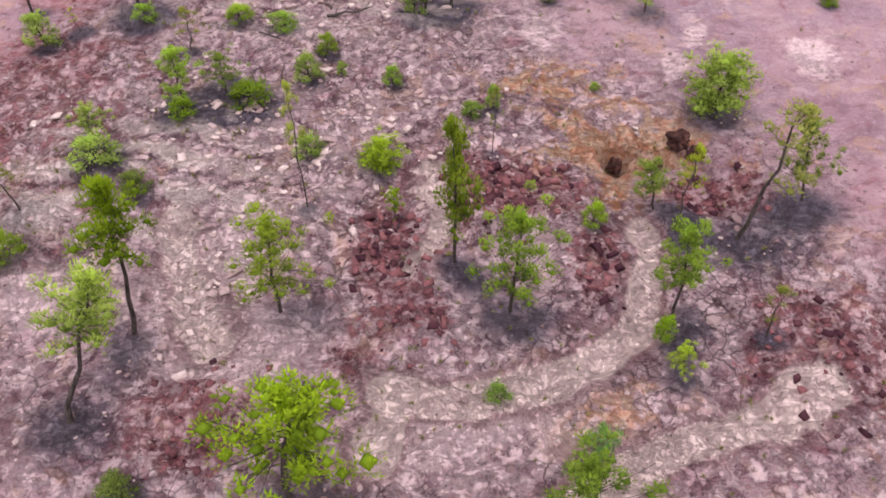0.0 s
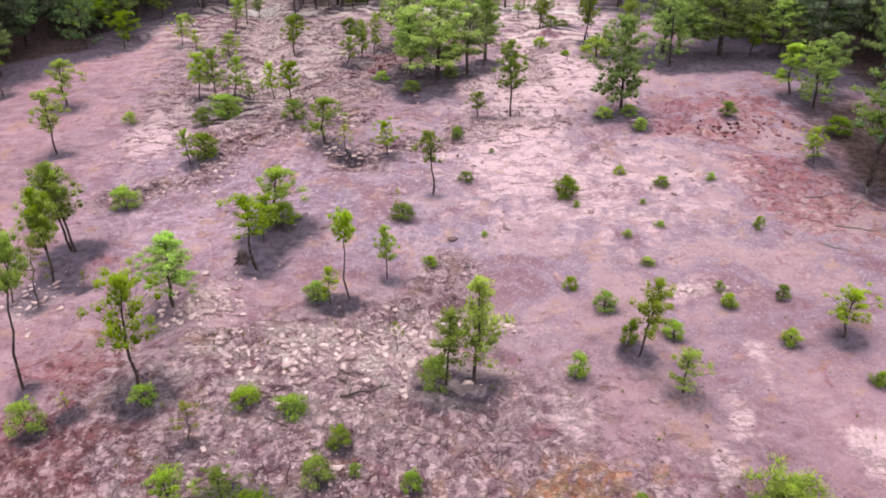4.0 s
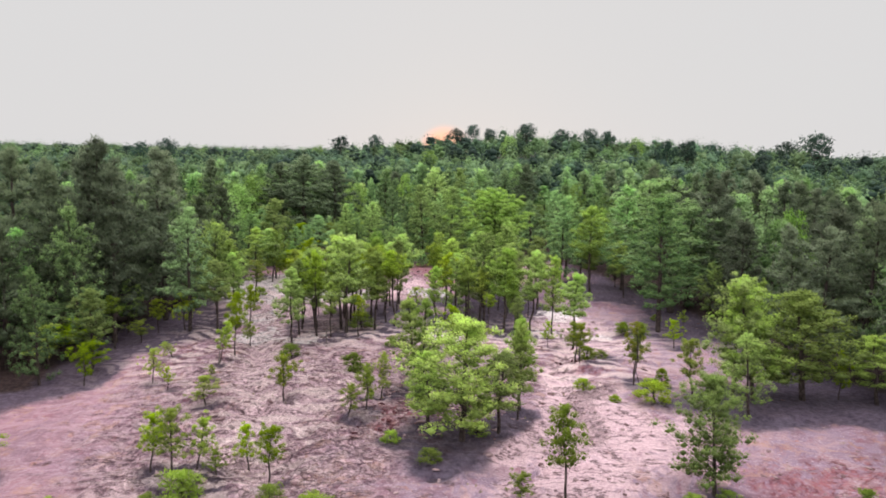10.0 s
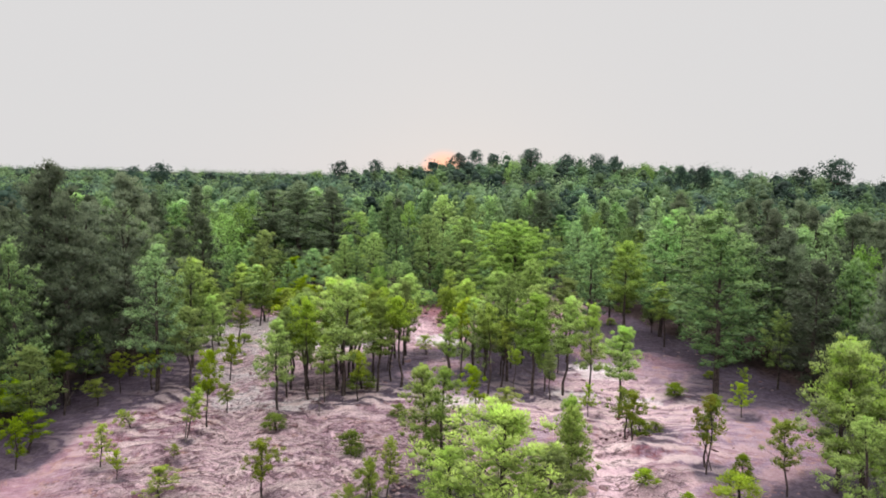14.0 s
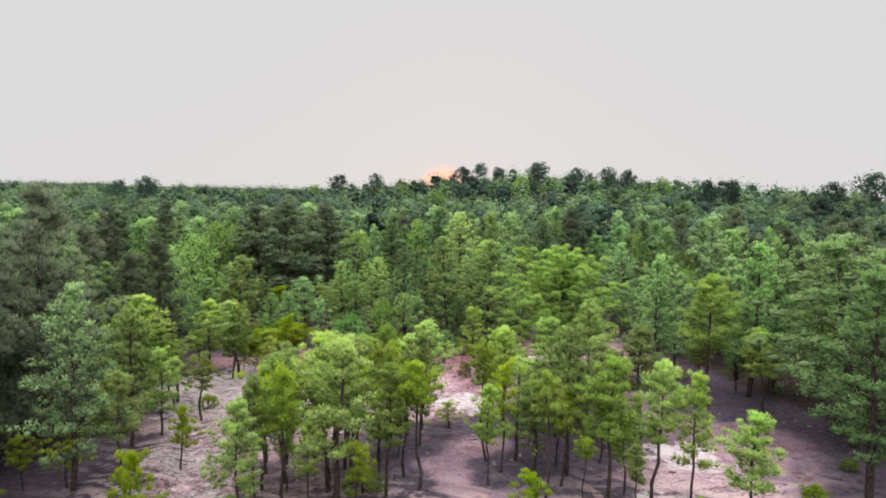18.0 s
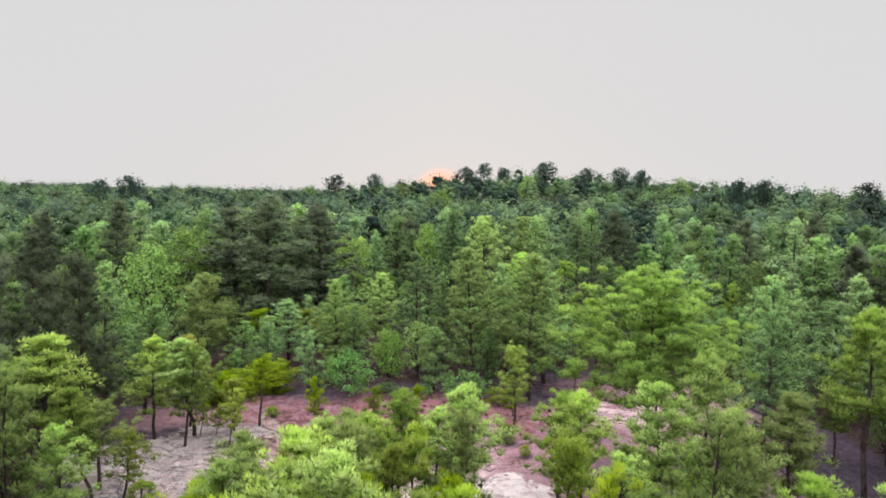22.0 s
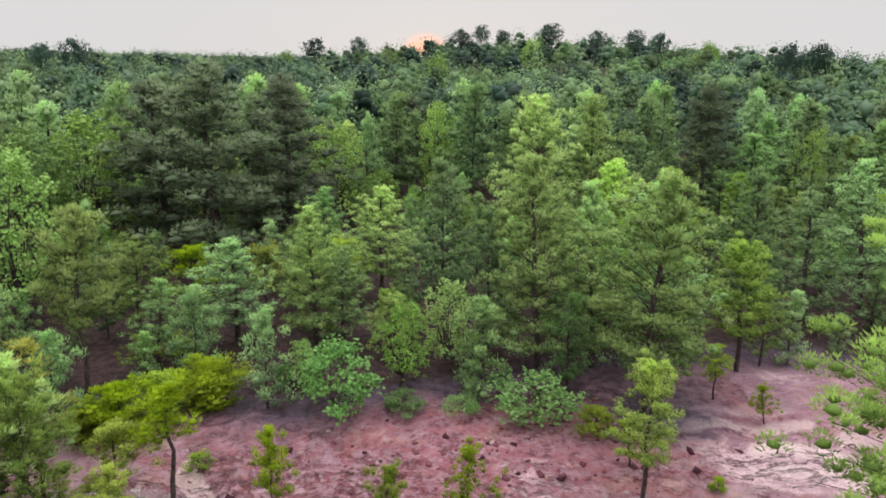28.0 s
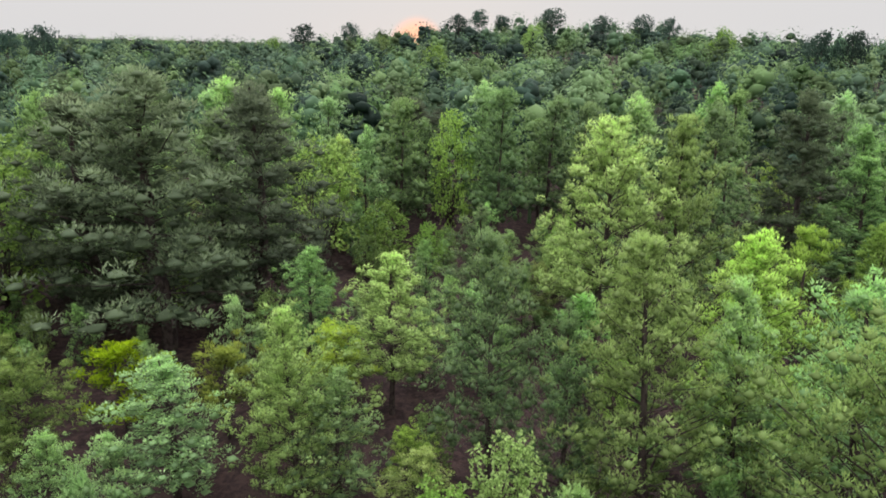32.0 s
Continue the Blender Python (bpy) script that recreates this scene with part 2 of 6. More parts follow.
    c = s.mix(s.calc("MULTIPLY", s.span(frag, 0.445, 0.515, 0, 0.85), s.calc("MULTIPLY", rough, s.span(warm, 0.38, 0.52, 0.4, 1))), c, light_tone)
    c = s.mix(s.calc("MULTIPLY", s.span(frag, 0.455, 0.405, 0, 0.6), rough), c, (0.15, 0.078, 0.09))
    chip = s.noise(5.5, 6, 0.7, s.warped(2.5, 0.25))
    c = s.mix(s.calc("MULTIPLY", s.span(chip, 0.57, 0.61, 0, 0.55), beige), c, (0.6, 0.478, 0.519))
    c = s.mix(s.span(chip, 0.37, 0.33, 0, 0.6), c, (0.15, 0.084, 0.101))
    c = s.mix(s.span(warm, 0.54, 0.66, 0, 0.45), c, (0.52, 0.315, 0.225))
    c = s.mix(s.span(warm, 0.42, 0.33, 0, 0.5), c, (0.26, 0.099, 0.125))
    edge = s.calc("ADD", s.noise(0.8, 7, 0.7, None, 0.4), -0.5)

    def zone(mask, lo=0.3, hi=0.6, k=2.6):
        return s.span(s.calc("MULTIPLY_ADD", edge, k, mask), lo, hi)

    dry = s.cells(1.25, "DISTANCE_TO_EDGE", s.warped(1.1, 0.75))
    crack = s.calc("MULTIPLY", s.span(dry, 0.004, 0.05, 1, 0), s.calc("MULTIPLY", s.span(stony, 0.25, 0.7), s.span(s.noise(0.35, 3, 0.6), 0.42, 0.56)))
    c = s.mix(s.calc("MULTIPLY", crack, 0.75), c, (0.06, 0.034, 0.042))
    clay = s.mix(s.span(rock, 0.4, 0.58), (0.075, 0.02, 0.03), (0.33, 0.133, 0.154))
    c = s.mix(s.calc("MULTIPLY", zone(red, 0.34, 0.66, 3.4), s.span(frag, 0.6, 0.42, 0.3, 0.92)), c, s.mix(s.span(grain, 0.4, 0.7, 0, 0.6), clay, (0.306, 0.153, 0.15)))
    c = s.mix(s.calc("MULTIPLY", zone(rust, 0.22, 0.6, 3.0), 0.8), c, s.mix(s.span(blot, 0.4, 0.6), (0.43, 0.19, 0.11), (0.55, 0.37, 0.27)))
    c = s.mix(s.calc("MULTIPLY", zone(pale, 0.22, 0.7, 2.4), 0.9), c, s.mix(s.span(grain, 0.35, 0.7), (0.76, 0.566, 0.604), (0.52, 0.350, 0.387)))
    gully = s.calc("MULTIPLY_ADD", edge, 1.1, s.attr("gully"))
    c = s.mix(s.calc("MULTIPLY", s.span(gully, 0.06, 0.3), 0.6), c, s.mix(s.span(rock, 0.42, 0.58), (0.10, 0.036, 0.045), (0.36, 0.197, 0.217)))
    c = s.mix(s.calc("MULTIPLY", s.span(gully, 0.34, 0.56), 0.92), c, s.mix(s.span(blot, 0.4, 0.6), (0.8, 0.61, 0.6), (0.55, 0.395, 0.4)))
    # Bluish litter colour that also holds the shade under the trees
    straw_shade = s.mix(s.span(s.noise(2.2, 8, 0.75), 0.35, 0.65), (0.04, 0.033, 0.05), (0.118, 0.098, 0.136))
    c = s.mix(s.calc("MULTIPLY", zone(litter_shade, 0.2, 0.65, 0.8), 0.92), c, straw_shade)
    # Near-black floor: duff with the wood's own shade put into its colour
    c = s.mix(s.calc("MULTIPLY", zone(s.attr("duff_shade"), 0.25, 0.7, 0.8), 0.9), c, s.mix(s.span(blot, 0.38, 0.62), (0.026, 0.017, 0.016), (0.085, 0.055, 0.05)))
    c = s.mix(s.calc("MULTIPLY", zone(s.attr("bleached"), 0.2, 0.42, 2.6), s.span(s.attr("bleached"), 0.04, 0.2, 0, 0.95)), c, s.mix(s.span(fine, 0.44, 0.6), (0.82, 0.735, 0.74), (0.6, 0.49, 0.51)))
    bed_at = s.calc("FRACT", s.calc("MULTIPLY_ADD", edge, 0.9, s.attr("beds")))
    open_bed = s.calc("MULTIPLY", s.attr("ledgy"), s.span(s.noise(0.42, 5, 0.65, None, 0.4), 0.42, 0.5))
    c = s.mix(s.calc("MULTIPLY", s.calc("MULTIPLY", s.span(bed_at, 0.1, 0.3), s.span(bed_at, 1.0, 0.6)), s.calc("MULTIPLY", open_bed, 0.8)), c, s.mix(s.span(grain, 0.35, 0.65), (0.86, 0.7, 0.69), (0.64, 0.49, 0.49)))
    c = s.mix(s.calc("MULTIPLY", s.calc("MULTIPLY", s.span(bed_at, 0.0, 0.05), s.span(bed_at, 0.16, 0.09)), s.calc("MULTIPLY", s.span(s.attr("ledgy"), 0.2, 0.7), s.span(warm, 0.42, 0.58, 0.0, 0.7))), c, (0.085, 0.053, 0.063))
    ridge = s.calc("ABSOLUTE", s.calc("ADD", s.noise(0.7, 8, 0.6, None, 0.3), -0.5))
    line = s.calc("MULTIPLY", s.span(ridge, 0.002, 0.016, 1, 0), s.span(s.calc("MULTIPLY_ADD", edge, 2.5, stony), 0.2, 0.9))
    mq = s.n.new("ShaderNodeMapping")
    mq.inputs["Scale"].default_value = (0.35, 1.25, 1)
    s.l.new(s.warped(0.8, 0.7), mq.inputs[0])
    shelf = s.noise(0.75, 6, 0.6, mq.outputs[0])
    step = s.span(s.calc("ABSOLUTE", s.calc("ADD", shelf, -0.5)), 0.002, 0.022, 1, 0)
    step = s.calc("MULTIPLY", step, s.span(s.calc("MULTIPLY_ADD", edge, 2.2, s.calc("ADD", stony, s.calc("MULTIPLY", pale, 0.6))), 0.15, 0.6))
    # Thin dark lines: shadow along the ledges, put into the colour
    c = s.mix(s.calc("MULTIPLY", step, s.span(s.attr("far"), 0, 1, 0.2, 0.7)), c, (0.075, 0.042, 0.052))
    grit = s.span(s.cells(4.5, "F1", s.warped(3, 0.3)), 0.10, 0.24, 1, 0)
    c = s.mix(s.calc("MULTIPLY", grit, s.span(s.noise(0.5, 4, 0.7), 0.5, 0.62, 0, 0.8)), c, (0.0663, 0.0405, 0.052))
    h = s.calc("ADD", s.calc("MULTIPLY_ADD", s.calc("MULTIPLY", s.span(gaps, 0, 0.16), rubble), 0.35, s.calc("MULTIPLY", rock, 0.9)), s.calc("MULTIPLY", grain, 0.3))
    h = s.calc("MULTIPLY_ADD", s.calc("MULTIPLY", s.span(frag, 0.42, 0.54), rough), 0.4, h)
    h = s.calc("SUBTRACT", h, s.calc("MULTIPLY_ADD", step, 0.3, s.calc("MULTIPLY", line, 0.25)))
    s.bump(h, 1.0, 0.3)
    vivid = s.n.new("ShaderNodeHueSaturation")
    vivid.inputs["Saturation"].default_value = 1.09
    s.put(vivid.inputs["Color"], c)
    return s.colour(vivid.outputs[0])


GROUND = ground_material()


def stone_material():
    s = Mat("clay_stone", 0.95)
    info = s.n.new("ShaderNodeObjectInfo")
    geo = s.n.new("ShaderNodeNewGeometry")
    tone = s.calc("FRACT", s.calc("ADD", info.outputs["Random"], geo.outputs["Random Per Island"]))
    c = s.mix(s.span(tone, 0.1, 0.9), (0.19, 0.115, 0.125), (0.44, 0.315, 0.325))
    c = s.mix(s.span(s.noise(7, 5, 0.65), 0.4, 0.7, 0, 0.6), c, (0.20, 0.12, 0.125))
    s.bump(s.noise(14, 5, 0.65), 0.7, 0.03)
    return s.colour(c)


STONE = stone_material()




# ---- ways to build ----
def mesh_of(name, verts, faces, material, smooth=False):
    me = bpy.data.meshes.new(name)
    verts, faces = np.asarray(verts, np.float32), np.asarray(faces, np.int32)
    k = faces.shape[1]
    me.vertices.add(len(verts))
    me.vertices.foreach_set("co", verts.ravel())
    me.loops.add(faces.size)
    me.loops.foreach_set("vertex_index", faces.ravel())
    me.polygons.add(len(faces))
    me.polygons.foreach_set("loop_start", np.arange(0, faces.size, k, dtype=np.int32))
    if smooth:
        me.polygons.foreach_set("use_smooth", np.ones(len(faces), bool))
    me.materials.append(material)
    me.update(calc_edges=True)
    return me


def part(name, me, parent, label=""):
    ob = new(name, me)
    ob.parent = parent
    return tagged(ob, label)


class Pieces:
    """Tubes, blades and lumps gathered into one mesh."""

    def __init__(self):
        self.v, self.f, self.n = [], [], 0

    def add(self, v, f):
        self.v.append(v)
        self.f.append(f + self.n)
        self.n += len(v)

    def tube(self, points, radii, sides=6):
        p = np.asarray(points, float)
        d = np.gradient(p, axis=0)
        d /= np.linalg.norm(d, axis=1)[:, None] + 1e-9
        a = np.cross(d, np.where(np.abs(d[:, 2:]) > 0.9, [[1.0, 0, 0]], [[0, 0, 1.0]]))
        a /= np.linalg.norm(a, axis=1)[:, None] + 1e-9
        b = np.cross(d, a)
        t = np.arange(sides) * 2 * np.pi / sides
        r = np.asarray(radii, float)[:, None, None]
        v = p[:, None] + r * (a[:, None] * np.cos(t)[None, :, None] + b[:, None] * np.sin(t)[None, :, None])
        i, j = np.meshgrid(np.arange(len(p) - 1), np.arange(sides), indexing="ij")
        k = (j + 1) % sides
        f = np.stack([i * sides + j, i * sides + k, (i + 1) * sides + k, (i + 1) * sides + j], -1).reshape(-1, 4)
        self.add(v.reshape(-1, 3), f)

    def mesh(self, name, material, smooth=False):
        return mesh_of(name, np.concatenate(self.v), np.concatenate(self.f), material, smooth)


def unit(v):
    return v / (np.linalg.norm(v, axis=-1, keepdims=True) + 1e-9)


def toned_blades(name, v, f, lightness, material, tone=None):
    """A mesh of blades with how light each corner's colour is (the tip value), and each tree's own tone."""
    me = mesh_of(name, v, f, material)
    me.attributes.new("tip", "FLOAT", "POINT").data.foreach_set("value", np.resize(np.array(lightness, np.float32), len(v)))
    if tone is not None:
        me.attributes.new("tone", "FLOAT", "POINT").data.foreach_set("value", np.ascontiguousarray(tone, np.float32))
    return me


def needle_tufts(at, way, count, length, width, rng, spread=0.5):
    """Upright brushes of fine blades on short shoots, pointing up and outwards."""
    n = len(at) * count
    c, d = np.repeat(at, count, 0), np.repeat(way, count, 0)
    along = rng.uniform(0, 1, (n, 1))
    d2 = unit(d * (1 - spread) + unit(rng.normal(size=(n, 3))) * spread * (1.3 - 0.6 * along))
    base = c + d * length * (along * 0.75 - 0.3) + rng.normal(size=(n, 3)) * length * 0.04
    side = unit(np.cross(d2, rng.normal(size=(n, 3)) * 0.55 + np.array([0, 0, 1.0]))) * width * rng.uniform(0.7, 1.3, (n, 1)) * 0.75
    tip = base + d2 * length * rng.uniform(0.55, 0.95, (n, 1))
    v = np.stack([base - side, base + side, tip], 1).reshape(-1, 3)
    return v, np.arange(3 * n).reshape(-1, 3)


OCTA_V = np.array([[1, 0, 0], [0, 1, 0], [-1, 0, 0], [0, -1, 0], [0, 0, 1], [0, 0, -1]], float)
OCTA_F = np.array([[0, 1, 4], [1, 2, 4], [2, 3, 4], [3, 0, 4], [1, 0, 5], [2, 1, 5], [3, 2, 5], [0, 3, 5]])


def needle_cushions(at, size, lit_share, count, length, width, rng, flat=0.95):
    """Rounded cushions of needles at the ends of the boughs: a core packed inside, upright shoots all over the top.
    Shade inside and light on top are put into the colour.
    """
    k, n = len(at), len(at) * count
    c, r = np.repeat(at, count, 0), np.repeat(size, count)[:, None]
    d = unit(rng.normal(size=(n, 3)) + np.array([0, 0, 0.42]))
    squash = np.array([1, 1, flat])
    base = c + d * squash * r * rng.uniform(0.62, 1.02, (n, 1))
    way = unit(d * 0.6 + np.array([0, 0, 0.8]) + rng.normal(size=(n, 3)) * 0.28)
    side = unit(np.cross(way, rng.normal(size=(n, 3)))) * width * rng.uniform(0.6, 1.2, (n, 1)) * 0.5
    ln = length * rng.uniform(0.55, 1.15, (n, 1))
    v = np.stack([base - side, base + side, base + way * ln], 1).reshape(-1, 3)
    f = np.arange(3 * n).reshape(-1, 3)
    # Light from above put into the needles' colour: upward-facing ones are lighter
    light_tone = np.repeat(lit_share, count) * 0.78 + 0.36 * d[:, 2] - 0.08
    lightness = np.clip(np.stack([light_tone, light_tone, light_tone + 0.16], 1), 0, 1.1).ravel()
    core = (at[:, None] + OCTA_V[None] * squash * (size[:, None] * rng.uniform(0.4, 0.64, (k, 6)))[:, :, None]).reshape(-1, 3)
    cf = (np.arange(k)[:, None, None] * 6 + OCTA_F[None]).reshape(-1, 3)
    # The cores' darker colour stands for shade inside the cushion
    return np.concatenate([v, core]), np.concatenate([f, cf + len(v)]), np.concatenate([lightness, np.repeat(lit_share * 0.42 + 0.02, 6)])


def leaf_sprays(at, way, count, length, width, rng, loose=0.6, lift=0.25):
    """Leaves as kite shapes lying over the crown's surface, whose outward way is given."""
    n = len(at) * count
    c, g = np.repeat(at, count, 0), np.repeat(way, count, 0)
    g = unit(g + rng.normal(size=(n, 3)) * loose)
    d = unit(np.cross(g, rng.normal(size=(n, 3))))
    side = np.cross(g, d) * width * 0.5
    base = c + rng.normal(size=(n, 3)) * length * 0.45
    tip = base + d * length * rng.uniform(0.7, 1.3, (n, 1)) + g * length * lift
    mid = base * 0.45 + tip * 0.55
    v = np.stack([base, mid + side, tip, mid - side], 1).reshape(-1, 3)
    return v, np.arange(4 * n).reshape(-1, 4)


def pine_meshes(name, seed, h, bare, reach, whorls, limbs, clumps, size, count, length, width, girth, wobble=0.03, gap=0.1, dome=0.5, needles=None, droop=0.0):
    """A pine h metres tall: a tapered trunk with limbs in whorls, and the needle cushions they carry."""
    rng = np.random.default_rng(seed)
    wood, at, big, lit_share = Pieces(), [], [], []
    n = 8
    s = np.linspace(0, 1, n)
    bend = np.cumsum(rng.normal(size=(n, 2)), 0) * wobble * h / n * 2.0
    bend -= bend[0]
    stem = np.column_stack([bend, s * h])
    stem[0, 2] = -0.25
    wood.tube(stem, girth * (1.05 - s) ** 0.8 + 0.006, 7)
    lop = rng.uniform(0, 6.28)
    for k in range(whorls):
        turn0 = rng.uniform(0, 6.28)
        here = max(3, round(limbs * (1.05 - 0.4 * k / whorls)))
        for q in range(here):
            if rng.random() < gap:
                continue
            f = min(max((k + rng.uniform(-0.15, 1.15)) / whorls, 0.0), 0.98)
            g = bare + (1 - bare) * f * 0.95
            foot = np.array([np.interp(g, s, stem[:, 0]), np.interp(g, s, stem[:, 1]), g * h])
            ball = math.sin(math.pi * (0.22 + 0.74 * f)) ** 0.8
            cone = (1 - f) ** 0.75 * (0.65 + 0.35 * min(1, f / 0.2)) + 0.08
            full = reach * (dome * ball + (1 - dome) * cone)
            a = turn0 + 6.283 * (q + rng.uniform(-0.35, 0.35)) / here
            up = radians(rng.uniform(-8, 22) - droop * (1 - f) + 50 * f ** 1.2)
            ln = full * rng.uniform(0.6, 1.15) * (1 + 0.16 * math.cos(a - lop))
            out = np.array([math.cos(a) * math.cos(up), math.sin(a) * math.cos(up), math.sin(up)])
            flat = np.array([-math.sin(a), math.cos(a), 0])
            u = np.linspace(0, 1, 3)[:, None]
            rise = np.array([0, 0, 1]) * ln * (0.12 + 0.25 * f)
            wood.tube(foot + out * ln * u + rise * u * u + rng.normal(size=(3, 3)) * ln * 0.04 * u, np.linspace(girth * 0.26 * (1 - 0.6 * f), 0.008, 3), 3)
            w = np.linspace(1.0, 0.42 if clumps < 7 else 0.28, clumps) + rng.normal(size=clumps) * 0.06 if clumps > 1 else np.array([0.9])
            p = foot + out * ln * w[:, None] + rise * (w * w)[:, None]
            at.append(p + flat * (rng.normal(size=clumps) * 0.2 * ln * (w + 0.2))[:, None] + rng.normal(size=(clumps, 3)) * np.array([0.02, 0.02, 0.05]) * ln)
            big.append(size * rng.uniform(0.65, 1.2, clumps) * (1.0 - 0.35 * f))
            # Outer and upper cushions get lighter colour, as if lit; inner and lower stay dim
            lit_share.append(np.clip(0.12 + 0.5 * w + 0.38 * f + rng.normal(size=clumps) * 0.12, 0, 1.1))
    down = np.array([0.0, 0.03, 0.06, 0.1])
    at.append(stem[-1] - np.array([0, 0, 1]) * down[:, None] * h + rng.normal(size=(4, 3)) * np.array([1, 1, 0]) * down[:, None] * h * 0.25)
    big.append(size * np.array([0.3, 0.42, 0.55, 0.6]))
    lit_share.append(np.ones(4))
    v, f, lightness = needle_cushions(np.concatenate(at), np.concatenate(big), np.concatenate(lit_share), count, length, width, rng)
    return wood.mesh(name + "_trunk", BARK, True), toned_blades(name + "_crown", v, f, lightness, needles)


def leafy_meshes(name, seed, h, bare, reach, lumps, sprays, count, leaf, girth, leaves, lump=0.32):
    """A broadleaf: forked limbs and a crown of uneven leafy lumps."""
    rng = np.random.default_rng(seed)
    wood, at, way = Pieces(), [], []
    lean = rng.normal(size=2) * 0.04 * h
    fork = np.array([lean[0], lean[1], h * max(bare, 0.12)])
    wood.tube([[0, 0, -0.2], fork * 0.5, fork], [girth, girth * 0.8, girth * 0.65], 7)
    for k in range(lumps):
        f = (k + 0.5) / lumps
        a = k * 2.4 + rng.uniform(-0.5, 0.5)
        z = bare + (1 - bare) * (0.1 + 0.82 * f)
        rr = reach * math.sqrt(max(0.03, 1 - (1.7 * f - 0.72) ** 2)) * rng.uniform(0.35, 1.05)
        c = np.array([math.cos(a) * rr + lean[0], math.sin(a) * rr + lean[1], z * h])
        mid = fork * 0.5 + c * 0.5 + rng.normal(size=3) * 0.06 * h * np.array([1, 1, 0.4])
        wood.tube([fork, mid, c], [girth * 0.4, girth * 0.22, 0.012], 4)
        size = reach * lump * rng.uniform(0.6, 1.4)
        d = unit(rng.normal(size=(sprays, 3)) + np.array([0, 0, 0.4]))
        at.append(c + d * size * rng.uniform(0.5, 1.15, (sprays, 1)) * np.array([1, 1, 0.85]))
        way.append(unit(d + np.array([0, 0, 0.3])))
    v, f = leaf_sprays(np.concatenate(at), np.concatenate(way), count, leaf, leaf * 0.75, rng)
    return wood.mesh(name + "_trunk", BARK, True), toned_blades(name + "_crown", v, f, (0, 0.6, 1, 0.6), leaves)


def dead_meshes(seed, h=3.0):
    rng = np.random.default_rng(seed)
    wood = Pieces()
    s = np.linspace(0, 1, 7)
    bend = np.cumsum(rng.normal(size=(7, 2)), 0) * 0.05
    stem = np.column_stack([bend - bend[0], s * h])
    stem[0, 2] = -0.2
    wood.tube(stem, 0.06 * (1.1 - s), 6)
    for k in range(9):
        g = rng.uniform(0.3, 0.95)
        foot = np.array([np.interp(g, s, stem[:, 0]), np.interp(g, s, stem[:, 1]), g * h])
        a, ln = rng.uniform(0, 6.28), rng.uniform(0.2, 0.6)
        tip = foot + np.array([math.cos(a) * ln, math.sin(a) * ln, ln * rng.uniform(0.2, 0.9)])
        wood.tube([foot, (foot + tip) / 2 + rng.normal(size=3) * 0.04, tip], [0.022, 0.014, 0.005], 4)
    return wood.mesh("dead_trunk", GREY_WOOD, True), None


